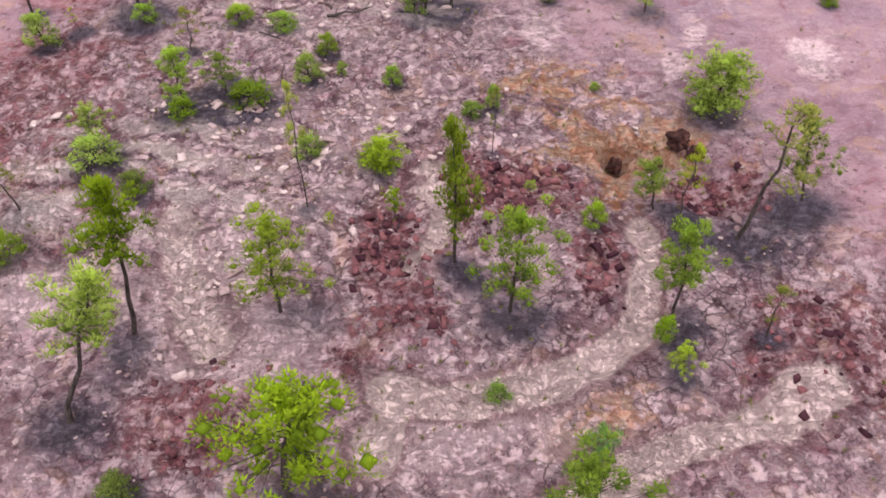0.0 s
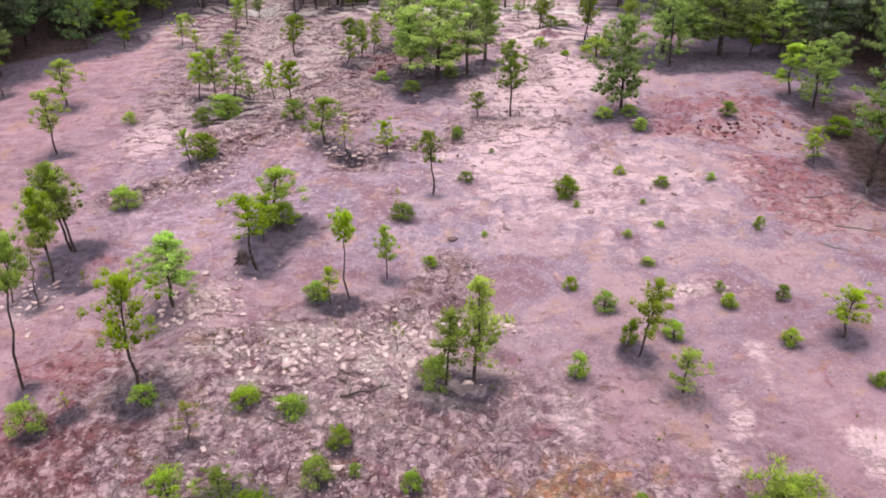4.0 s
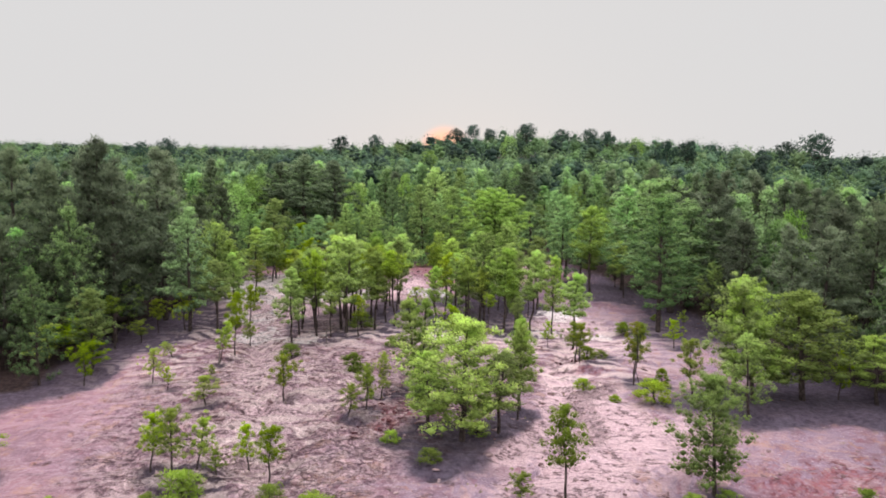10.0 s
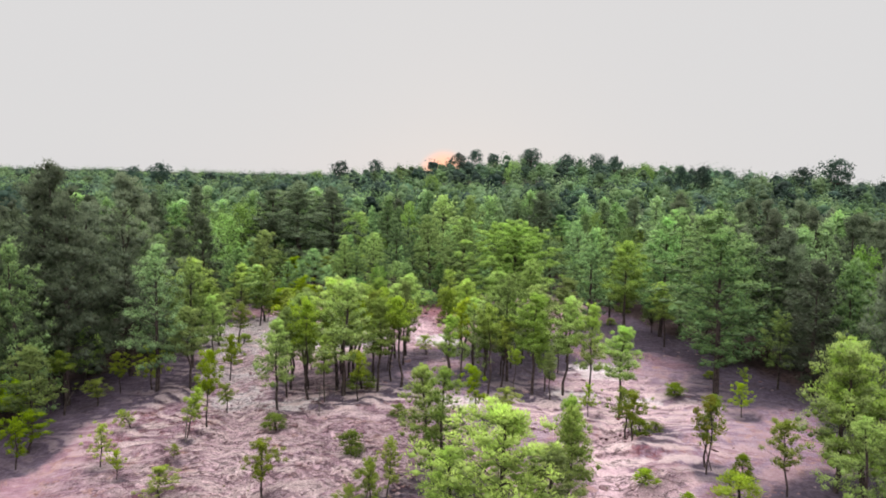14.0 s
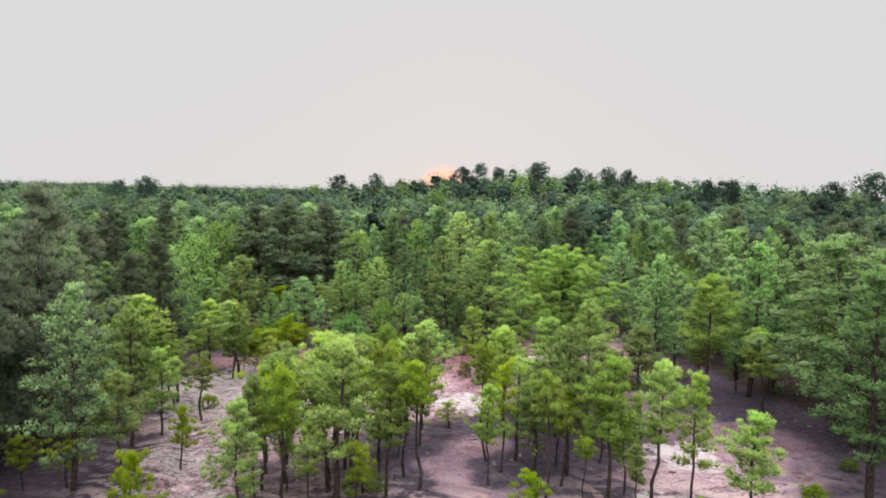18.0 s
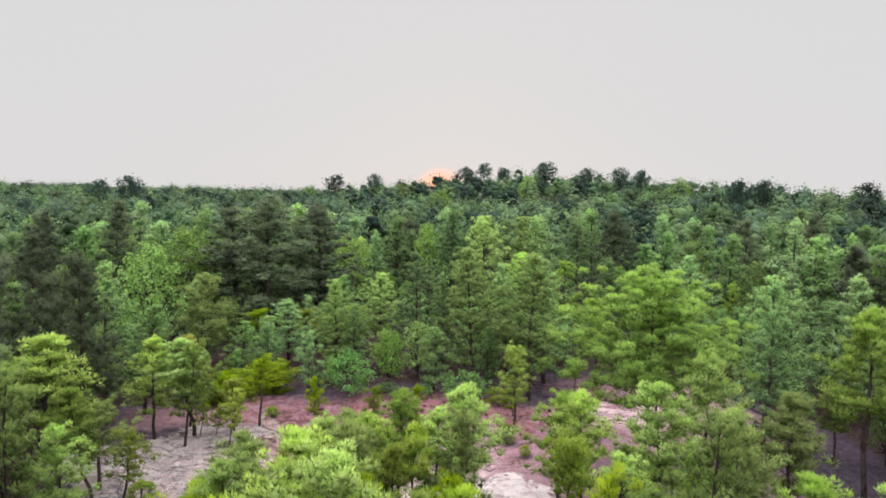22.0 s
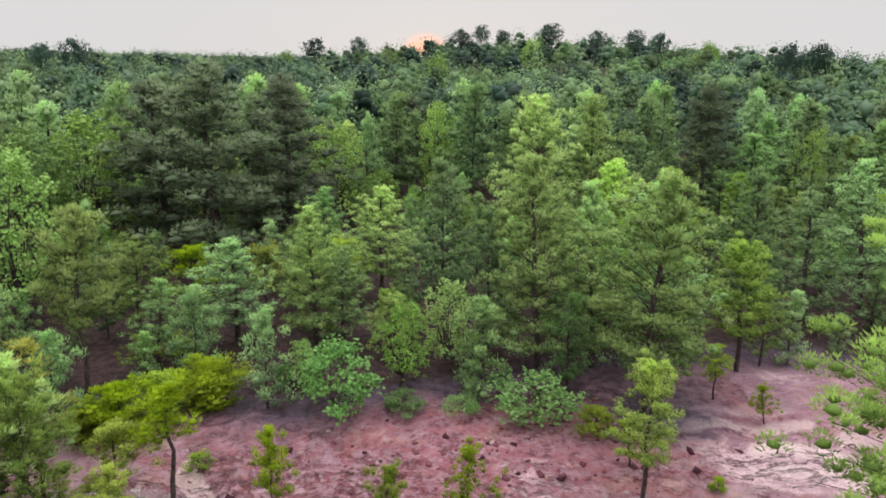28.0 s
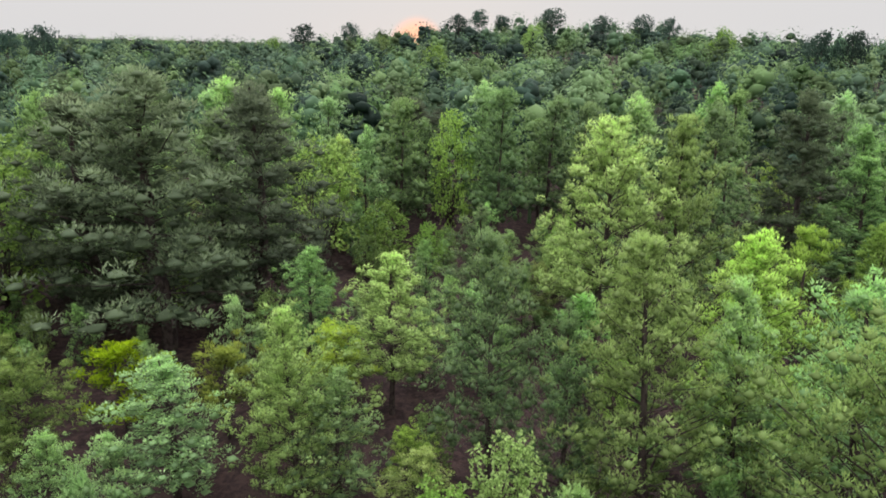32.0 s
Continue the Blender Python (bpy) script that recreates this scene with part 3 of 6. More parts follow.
# kind: pattern meshes, name, category, labels
N = NEEDLES
KINDS = {
    "young": ([pine_meshes("young_pine", 10 + i, 4.5, 0.28 + 0.07 * (i % 3), 0.8 + 0.25 * (i % 4), 7, 6, 2, 0.27, 58, 0.14, 0.045, 0.06, 0.05, 0.14, 0.4 + 0.25 * (i % 3), N["young"]) for i in range(7)],
              "young_pine", "pine tree", ("slender young pine with bright yellow-green needle tufts", "young pine with a thin dark trunk and tufted crown")),
    "lanky": ([pine_meshes("lanky_pine", 20 + i, 4.8, 0.55 + 0.06 * i, 0.85, 5, 5, 2, 0.27, 58, 0.14, 0.045, 0.06, 0.07, 0.12, 0.7, N["young"]) for i in range(4)],
              "lanky_pine", "pine tree", ("lanky young pine with a long bare dark trunk",)),
    "sparse": ([pine_meshes("thin_pine", 30 + i, 4.5, 0.42, 0.75, 7, 3, 1, 0.2, 34, 0.14, 0.04, 0.034, 0.06, 0.3, 0.6, N["sparse"]) for i in range(4)],
               "thin_pine", "pine tree", ("spindly pine with a bent dark trunk and few needles",)),
    "bush": ([pine_meshes("pine_seedling", 40 + i, 0.95, 0.06, 0.42, 5, 6, 1, 0.17, 50, 0.1, 0.034, 0.025, 0.05, 0.1, 0.75, N["bush"]) for i in range(5)],
             "pine_seedling", "pine seedling", ("low bushy pine seedling on bare pink clay", "small round bright green seedling bush")),
    "round": ([pine_meshes("round_pine", 60 + i, 2.5, 0.05, 1.0, 7, 7, 3, 0.28, 44, 0.14, 0.045, 0.05, 0.05, 0.08, 0.8, N["young"]) for i in range(3)],
              "bushy_pine", "pine tree", ("low round bushy young pine with dense bright needles",)),
    "mid": ([pine_meshes("pine_tree", 50 + i, 8.5, 0.16 + 0.07 * (i % 3), 1.5 + 0.4 * (i % 4), 10, 6, 4, 0.36, 50, 0.17, 0.043, 0.12, 0.03, 0.14, 0.3 + 0.25 * (i % 3), N["mid"]) for i in range(6)],
            "pine_tree", "pine tree", ("bright green pine with a layered rounded crown",)),
    "full": ([pine_meshes("full_pine", 450 + i, 8.5, 0.16, 2.4, 13, 7, 4, 0.42, 44, 0.17, 0.056, 0.13, 0.03, 0.06, 0.55 + 0.15 * i, N["mid"]) for i in range(3)],
             "pine_tree", "pine tree", ("broad dense pine with a heavy bright green crown",)),
    "spread": ([pine_meshes("spreading_pine", 470 + i, 12.5, 0.4, 4.3, 12, 8, 7, 0.36, 100, 0.17, 0.05, 0.13, 0.03, 0.05, 0.75, N["bright"]) for i in range(1)],
               "pine_tree", "pine tree", ("large spreading pine with a broad domed yellow-green crown",)),
    "pole": ([pine_meshes("pole_pine", 150 + i, 8.0, 0.3 + 0.07 * (i % 3), 1.1 + 0.22 * (i % 4), 12, 5, 4, 0.3, 46, 0.18, 0.042, 0.085, 0.04, 0.22, 0.15 + 0.2 * (i % 3), N["mid"]) for i in range(6)],
             "pine_tree", "pine tree", ("slim pine with a long bare trunk and high bright crown",)),
    "tall": ([pine_meshes("tall_pine", 70 + i, 15.0, 0.08 + 0.06 * (i % 3), 2.5 + 0.5 * (i % 4), 16, 6, 4, 0.5, 32, 0.21, 0.075, 0.2, 0.02, 0.14, 0.1 + 0.2 * (i % 3), N["tall"]) for i in range(6)],
             "tall_pine", "pine tree", ("tall forest pine with dense green layered crown",)),
    "bright": ([pine_meshes("bright_pine", 270 + i, 13.0, 0.10 + 0.07 * (i % 3), 2.5 + 0.5 * (i % 4), 17, 7, 5, 0.4, 36, 0.18, 0.06, 0.17, 0.025, 0.1, 0.12 + 0.22 * (i % 3), N["bright"]) for i in range(6)],
               "tall_pine", "pine tree", ("tall pine with sunlit yellow-green tufted crown",)),
    "under": ([pine_meshes("under_pine", 350 + i, 6.0, 0.04 + 0.04 * (i % 3), 1.3 + 0.25 * (i % 4), 8, 5, 2, 0.46, 40, 0.2, 0.075, 0.08, 0.04, 0.15, 0.2 + 0.25 * (i % 3), N["tall"]) for i in range(5)],
              "young_pine", "pine tree", ("young pine growing thickly at the wood's edge",)),
    "wood": ([pine_meshes("wood_pine", 170 + i, 15.0, 0.08 + 0.08 * (i % 3), 2.7, 12, 5, 2, 0.9, 36, 0.32, 0.13, 0.2, 0.02, 0.12, 0.1 + 0.2 * (i % 3), N["tall"]) for i in range(6)],
             "tall_pine", "pine tree", ("tall forest pine with dense green layered crown",)),
    "dark": ([pine_meshes("old_pine", 80 + i, 15.0, 0.16, 3.2, 15, 6, 4, 0.58, 60, 0.25, 0.062, 0.22, 0.03, 0.14, 0.5, N["dark"], 10.0) for i in range(4)],
             "old_pine", "pine tree", ("old dark green pine with an open heavy crown",)),
    "leafy": ([leafy_meshes("broadleaf_tree", 90 + i, 12.0, 0.1, 3.2, 34, 14, 5, 0.36, 0.2, N["leafy"]) for i in range(4)],
              "broadleaf_tree", "broadleaf tree", ("broadleaf tree with a full rounded green crown",)),
    "crest": ([leafy_meshes("crest_pine", 500 + i, 14.0, 0.62, 4.0, 11, 46, 3, 0.5, 0.24, N["far_dark"], 0.42) for i in range(4)],
              "old_pine", "pine tree", ("distant dark pine with a spreading crown on the crest",)),
    "shrub": ([leafy_meshes("shrub", 100 + i, 2.2, 0.05, 1.15, 18, 18, 5, 0.13, 0.035, N["shrub"]) for i in range(3)],
              "shrub", "shrub", ("leafy green shrub at the edge of the wood",)),
    "dead": ([dead_meshes(120 + i) for i in range(3)],
             "dead_tree", "dead tree", ("bare grey dead sapling with broken twigs",)),
}


def size_of(trunk, crown):
    """Height and width of a pattern tree."""
    me = crown or trunk
    co = np.empty(len(me.vertices) * 3, np.float32)
    me.vertices.foreach_get("co", co)
    co = co.reshape(-1, 3)
    return float(co[:, 2].max()), float(np.percentile(np.hypot(co[:, 0], co[:, 1]), 93) * 2)


SIZES = {k: [size_of(*pair) for pair in row[0]] for k, row in KINDS.items()}
planted = []
pick = random.Random(5)


def plant(kind, x, y, h, w, lean=0.0, north=0.0):
    """One tree or bush at (x, y), h metres tall and w wide; its top leans so many metres to the east and north."""
    meshes, name, category, labels = KINDS[kind]
    near = sorted(range(len(meshes)), key=lambda k: abs(math.log(SIZES[kind][k][1] / SIZES[kind][k][0] / (w / h))))
    i = near[pick.randrange(min(3, len(near)))]
    h0, w0 = SIZES[kind][i]
    root = new(name)
    root.empty_display_size = 0.2
    sz = math.sqrt(h * h + lean * lean + north * north) / h0
    widest = {"bush": 1.5, "round": 1.4, "shrub": 2.2, "young": 1.1, "lanky": 0.7, "full": 0.8, "spread": 0.85, "crest": 1.1, "sparse": 0.6}.get(kind, 0.68) * h
    sx = max(min(w, widest) / w0, 0.55 * sz)
    root.matrix_world = (Matrix.Translation((x, y, float(land(x, y)) - 0.03)) @ pose(0, 0, 0, -math.degrees(math.atan2(north, h)), math.degrees(math.atan2(lean, h)), 0)
                         @ pose(0, 0, 0, 0, 0, pick.uniform(0, 360)) @ Matrix.Diagonal((sx, sx, sz, 1)))
    tagged(root, labels[pick.randrange(len(labels))], category, group={"bush": "pine seedlings in the clearing", "shrub": "shrubs at the wood's edge"}.get(kind, "trees of the clearing and wood"))
    part("trunk", meshes[i][0], root)
    if meshes[i][1]:
        part("crown", meshes[i][1], root)
    planted.append((x, y, w))
    return root


# -- the lie of the land --
def hash01(ix, iy, seed):
    v = np.sin(ix * 127.1 + iy * 311.7 + seed * 74.7) * 43758.5453
    return v - np.floor(v)


def value_noise(x, y, seed=0):
    """Smooth noise from 0 to 1, one cell to the metre."""
    x, y = np.asarray(x, float), np.asarray(y, float)
    ix, iy = np.floor(x), np.floor(y)
    fx, fy = x - ix, y - iy
    fx, fy = fx * fx * (3 - 2 * fx), fy * fy * (3 - 2 * fy)
    a, b = hash01(ix, iy, seed), hash01(ix + 1, iy, seed)
    c, d = hash01(ix, iy + 1, seed), hash01(ix + 1, iy + 1, seed)
    return (a + (b - a) * fx) * (1 - fy) + (c + (d - c) * fx) * fy


def blob(x, y, cx, cy, rx, ry, turn=0.0):
    """A soft round patch: 1 at its middle, falling off at rx and ry."""
    c, s = math.cos(radians(turn)), math.sin(radians(turn))
    u, v = (x - cx) * c + (y - cy) * s, -(x - cx) * s + (y - cy) * c
    return np.exp(-((u / rx) ** 2 + (v / ry) ** 2))


def large_form(x, y):
    """The broad rise of the land, without its roughness."""
    x, y = np.asarray(x, float), np.asarray(y, float)
    z = 0
    for dy, w in ((-6, 0.25), (0, 0.5), (6, 0.25)):
        z = z + w * np.interp(y + dy, [-60, 0, 10, 15, 20, 26, 38, 45, 56, 68, 80, 105, 125, 135, 170, 230, 330, 430, 520, 900],
                              [-4, -3.2, -2.4, -1.9, -1.3, -0.2, 0.2, 1.0, 1.9, 2.3, 2.6, 3.2, 4.3, 4.8, 4.5, 3.2, 4.2, 6.8, 6.5, 5])
    z = z - 0.09 * np.clip(-12 - x, 0, 40) * np.clip((150 - y) / 60, 0, 1)
    z = z + 0.05 * np.clip(x - 2, 0, 25) * np.clip((80 - y) / 50, 0, 1)
    z = z + 12.5 * blob(x, y, 35, 430, 85, 80) + 4 * blob(x, y, 110, 340, 60, 60) - 3 * blob(x, y, -200, 380, 110, 120) + 4 * blob(x, y, 90, 270, 60, 70)
    return z


def rough_form(x, y):
    """Knolls, ledges and rills on the bare clay."""
    bare = np.clip(1.3 - np.hypot((x + 3) / 45, (y - 55) / 85), 0, 1)
    z = 0.5 * (value_noise(x * 0.12, y * 0.12, 1) - 0.5) + 0.22 * (value_noise(x * 0.4, y * 0.4, 2) - 0.5)
    step = value_noise(x * 0.55 + 0.4 * value_noise(x * 2, y * 2, 8), y * 0.9 + 0.4 * value_noise(x * 2, y * 2, 9), 3) * 5
    ledge = (np.floor(step) + np.clip((step - np.floor(step)) * 6, 0, 1)) / 5
    z = z + bare * (0.22 + 0.42 * stony_part(x, y) + 0.2 * np.clip((y - 30) / 10, 0, 1)) * (ledge - 0.5)
    z = z + bare * 0.10 * (value_noise(x * 1.7, y * 1.7, 4) - 0.5) + bare * 0.06 * (value_noise(x * 3.6, y * 3.6, 5) - 0.5)
    return z


def near_line(x, y, points):
    """Distance to a winding line."""
    x, y = x + 1.4 * (value_noise(x * 0.35, y * 0.35, 41) - 0.5) + 0.7 * (value_noise(x * 1.3, y * 1.3, 43) - 0.5), y + 1.4 * (value_noise(x * 0.35, y * 0.35, 42) - 0.5)
    best = np.full(np.shape(x), 1e9)
    for (ax, ay), (bx, by) in zip(points, points[1:]):
        dx, dy = bx - ax, by - ay
        t = np.clip(((x - ax) * dx + (y - ay) * dy) / (dx * dx + dy * dy), 0, 1)
        best = np.minimum(best, np.hypot(x - ax - t * dx, y - ay - t * dy))
    return best


RILLS = [  # washed-out gullies with pale floors: (points, half width)
    ([(7.3, 17.6), (7.1, 15.2), (6.4, 12.9), (4.0, 11.2), (1.5, 10.9), (-1.0, 11.0), (-2.2, 9.0)], 0.55),
    ([(12.5, 11.0), (9.0, 9.6), (6.0, 8.3), (3.0, 7.2)], 0.6),
    ([(-0.6, 19.5), (-0.8, 17.0), (-1.2, 15.0)], 0.45),
    ([(-9.5, 17.0), (-8.6, 14.5), (-7.5, 12.5)], 0.7),
    ([(0.5, 62.0), (4.5, 68.0), (5.5, 76.0), (8.0, 84.0)], 0.8),
    ([(-23.5, 119.5), (-22.0, 116.7), (-20.5, 114.5), (-17.5, 113.5)], 0.45),
    ([(-14.5, 60.0), (-16.0, 66.0), (-19.0, 74.0), (-23.0, 90.0), (-27.5, 104.0), (-29.0, 114.0)], 1.0),
]


SCARPS = [  # low broken steps across the slope
    [(-11.8, 31.0), (-8.7, 32.1), (-5.4, 32.7), (-2.7, 34.4), (-0.4, 38.5)],
    [(-23.0, 45.6), (-19.6, 46.6), (-17.6, 47.2), (-16.3, 52.2), (-12.8, 53.8), (-8.5, 56.0)],
    [(-8.5, 49.4), (-4.7, 52.0), (-0.9, 53.2), (2.9, 55.5), (6.5, 56.0)],
    [(4.0, 63.0), (7.0, 66.0), (6.0, 71.0), (9.0, 75.0)],
]


def scarp(x, y, half):
    return np.max([np.exp(-(near_line(x, y, points) / half) ** 2) for points in SCARPS], axis=0)


def stony_part(x, y):
    s = 0.75 * scarp(x, y, 1.3) + blob(x, y, -7, 21, 15, 12) + 0.8 * blob(x, y, -16, 64, 12, 12) + 0.7 * blob(x, y, 3, 12, 16, 8) + 0.7 * blob(x, y, -10, 76, 14, 9) + 0.6 * blob(x, y, -24, 96, 9, 18) + 0.5 * blob(x, y, -18, 112, 12, 8)
    return np.clip(s, 0, 1)


LEDGES = [(-26.5, 101.0, 4.5, 13.0), (-18.0, 106.0, 9.0, 5.0), (-14.0, 88.0, 8.0, 4.0), (3.0, 88.0, 7.0, 4.5), (11.0, 88.0, 6.0, 7.0), (-16.0, 73.0, 9.0, 9.0), (-17.0, 62.0, 6.0, 6.0), (8.0, 78.0, 6.0, 3.0),
          (-27.0, 84.0, 6.0, 7.0), (-6.0, 31.0, 7.0, 3.0), (3.0, 120.0, 5.0, 3.0), (-12.0, 19.0, 6.0, 4.0)]


def terrace(x, y):
    """Contours of the washed-out beds, one to each low step."""
    return 0.62 * y + 0.12 * x + 2.2 * value_noise(x * 0.16, y * 0.16, 71) + 0.7 * value_noise(x * 0.6, y * 0.6, 72)


def ledgy(x, y):
    return np.clip(sum(blob(x, y, *row) for row in LEDGES), 0, 1)


def land(x, y):
    x, y = np.asarray(x, float), np.asarray(y, float)
    z = large_form(x, y) + rough_form(x, y)
    for points, half in RILLS:
        z = z - 0.42 * np.exp(-(near_line(x, y, points) / half) ** 2)
    z = z - 0.3 * scarp(x, y, 0.35)
    z = z - 0.6 * np.clip((20.9 - y) / 0.7, 0, 1) * np.clip((y - 15.5) / 4, 0, 1) * np.exp(-((x - 7.6) / 3.2) ** 2)
    beds = terrace(x, y)
    z = z + 0.2 * ledgy(x, y) * (np.clip((beds - np.floor(beds)) * 4, 0, 1) - (beds - np.floor(beds)))
    for cx, cy, rx, ry, high in MOUNDS:
        z = z + high * blob(x, y, cx, cy, rx, ry)
    for cx, cy, r, deep in PITS:
        z = z - deep * blob(x, y, cx, cy, r, r * 0.8)
    return z


MOUNDS = [(14.0, 55.0, 1.3, 0.9, 0.7), (18.5, 55.8, 1.5, 1.0, 0.7), (16.2, 54.2, 0.9, 0.7, 0.4), (8.4, 80.0, 2.2, 1.8, 0.6), (22.6, 59.6, 1.6, 1.0, 0.5), (21.0, 57.0, 2.5, 1.2, 0.5)]
PITS = [(6.8, 20.9, 0.6, 2.0), (10.6, 18.9, 1.3, 0.6)]
WEST = ([-80, 0, 30, 45, 73, 78, 98, 104, 113, 120, 126, 140], [-32, -32, -33, -40, -45, -37, -39, -31, -32, -34, -28, -8])
EAST = ([-80, 0, 30, 40, 60, 70, 83, 90, 100, 115, 128, 140], [38, 36, 30, 28, 34, 31, 25, 25, 22, 16, 10, -8])


def in_wood(x, y):
    """Metres from the edge of the wood, positive inside it."""
    wob = 3 * (value_noise(x * 0.15, y * 0.15, 21) - 0.5)
    d = np.maximum(np.interp(y, *WEST) - x, x - np.interp(y, *EAST))
    d = np.maximum(d, y - 126.5 - 0.25 * np.clip(x, -20, 30))
    return np.maximum(d, -75 - y) + wob


def axis_lines(spans):
    """Grid lines: (from, to, step) spans, end to end."""
    return np.unique(np.concatenate([np.arange(a, b, st) for a, b, st in spans] + [[spans[-1][1]]]))


gx = axis_lines([(-1900, -300, 100), (-300, -100, 20), (-100, -45, 2.5), (-45, -24, 0.6), (-24, 24, 0.26), (24, 40, 0.6), (40, 100, 2.5), (100, 300, 20), (300, 1900, 100)])
gy = axis_lines([(-1500, -200, 100), (-200, -40, 10), (-40, 2, 1.5), (2, 64, 0.26), (64, 112, 0.4), (112, 140, 0.6), (140, 250, 3), (250, 600, 12), (600, 3000, 100)])
X, Y = np.meshgrid(gx, gy)
Z = land(X, Y)
nx, ny = len(gx), len(gy)
ii, jj = np.meshgrid(np.arange(ny - 1), np.arange(nx - 1), indexing="ij")
quads = np.stack([ii * nx + jj, ii * nx + jj + 1, (ii + 1) * nx + jj + 1, (ii + 1) * nx + jj], -1).reshape(-1, 4)
ground_mesh = mesh_of("ground", np.column_stack([X.ravel(), Y.ravel(), Z.ravel()]), quads, GROUND, True)
rill = 0
for points, half in RILLS:
    rill = np.maximum(rill, np.exp(-(near_line(X, Y, points) / (half * 1.15)) ** 2))
# patches that stand out on the bare ground: (x, y, half width, half depth)
WHITE = [(-8.0, 14.4, 1.2, 2.4), (-14.0, 13.7, 1.8, 1.4), (-0.7, 17.0, 0.6, 2.1), (-0.3, 9.6, 1.3, 1.7), (3.5, 16.1, 0.8, 1.5), (-5.5, 12.1, 1.6, 1.2), (15.8, 26.5, 1.5, 1.7),
         (4.0, 27.7, 1.0, 1.6), (-13.1, 34.6, 1.8, 1.7), (-5.8, 31.3, 4.1, 1.9), (1.1, 33.5, 1.7, 0.6), (11.1, 36.1, 1.8, 0.7), (-22.4, 35.6, 2.0, 1.8), (4.6, 60.5, 2.1, 5.0)]
WHITE += [(-24.9, 111.0, 4.0, 2.2), (12.8, 31.0, 0.7, 1.6), (11.0, 27.6, 0.6, 1.6), (9.6, 25.2, 0.6, 1.2), (7.9, 68.8, 2.9, 7.0), (-26.9, 103.0, 3.0, 9.0), (-20.4, 108.5, 7.0, 3.0), (-17.4, 63.7, 2.7, 3.8), (-22.8, 55.7, 2.4, 5.5), (1.9, 118.9, 2.8, 1.3), (5.1, 127.0, 1.4, 0.8)]
BLEACHED = [(-29.2, 113.3, 2.2, 1.6), (-30.6, 109.5, 2.0, 2.2), (-25.6, 116.2, 2.6, 1.2), (-21.0, 107.9, 1.6, 1.6), (-27.5, 108.0, 3.4, 5.0), (-25.5, 96.9, 2.6, 2.4), (-33.3, 112.3, 2.6, 1.6), (-19.8, 106.5, 3.0, 2.6), (-15.6, 106.0, 3.0, 2.4), (-18.2, 87.7, 2.2, 1.2), (-4.0, 88.2, 1.6, 1.4), (5.9, 90.5, 1.7, 1.3), (9.1, 97.8, 2.2, 2.0), (-6.6, 107.6, 2.2, 2.0), (-23.0, 90.0, 2.0, 1.8), (11.0, 89.1, 1.8, 1.0)]
MAROON = [(-1.9, 16.2, 1.0, 1.2), (2.0, 18.9, 1.9, 1.0), (10.0, 18.9, 1.4, 0.9), (5.5, 15.8, 0.8, 1.5), (-7.3, 9.8, 1.2, 1.5), (12.1, 12.3, 2.2, 1.8), (-17.8, 25.0, 3.1, 3.0), (-0.8, 13.5, 1.1, 1.3),
          (-2.9, 11.8, 1.1, 1.2), (18.8, 46.8, 2.9, 4.0), (14.3, 55.2, 1.5, 1.1), (17.8, 53.1, 2.1, 1.3), (4.6, 54.8, 1.8, 1.0), (8.0, 82.0, 2.6, 2.6), (20.5, 46.5, 2.0, 4.5), (-7.7, 67.9, 2.2, 4.0), (-17.8, 30.6, 2.4, 1.5), (-18.8, 26.6, 2.2, 1.4), (-21.5, 39.0, 2.4, 1.4)]
# dark patches round the trees: pine litter with the trees' shade painted in
STRAW_SHADE = [(1.7, 13.6, 1.7, 1.4), (-5.6, 13.1, 1.4, 1.2), (-9.7, 14.1, 1.8, 1.7), (7.7, 11.5, 1.2, 1.1), (-8.4, 23.4, 1.8, 1.0), (-11.3, 11.4, 1.9, 1.7), (7.1, 29.7, 1.7, 2.2), (8.4, 27.2, 1.2, 1.3),
         (-16.3, 33.4, 2.0, 1.8), (0.1, 62.5, 3.8, 6.0), (13.0, 58.7, 3.5, 2.6), (24.4, 72.5, 8.0, 6.0), (-20.9, 60.0, 2.2, 2.6), (30.7, 71.0, 4.0, 7.0), (-37.5, 73.6, 7.0, 7.5), (-1.8, 121.9, 4.0, 3.8), (-14.4, 31.6, 2.0, 1.8)]


def patches(rows):
    return sum(blob(X, Y, *row) for row in rows)


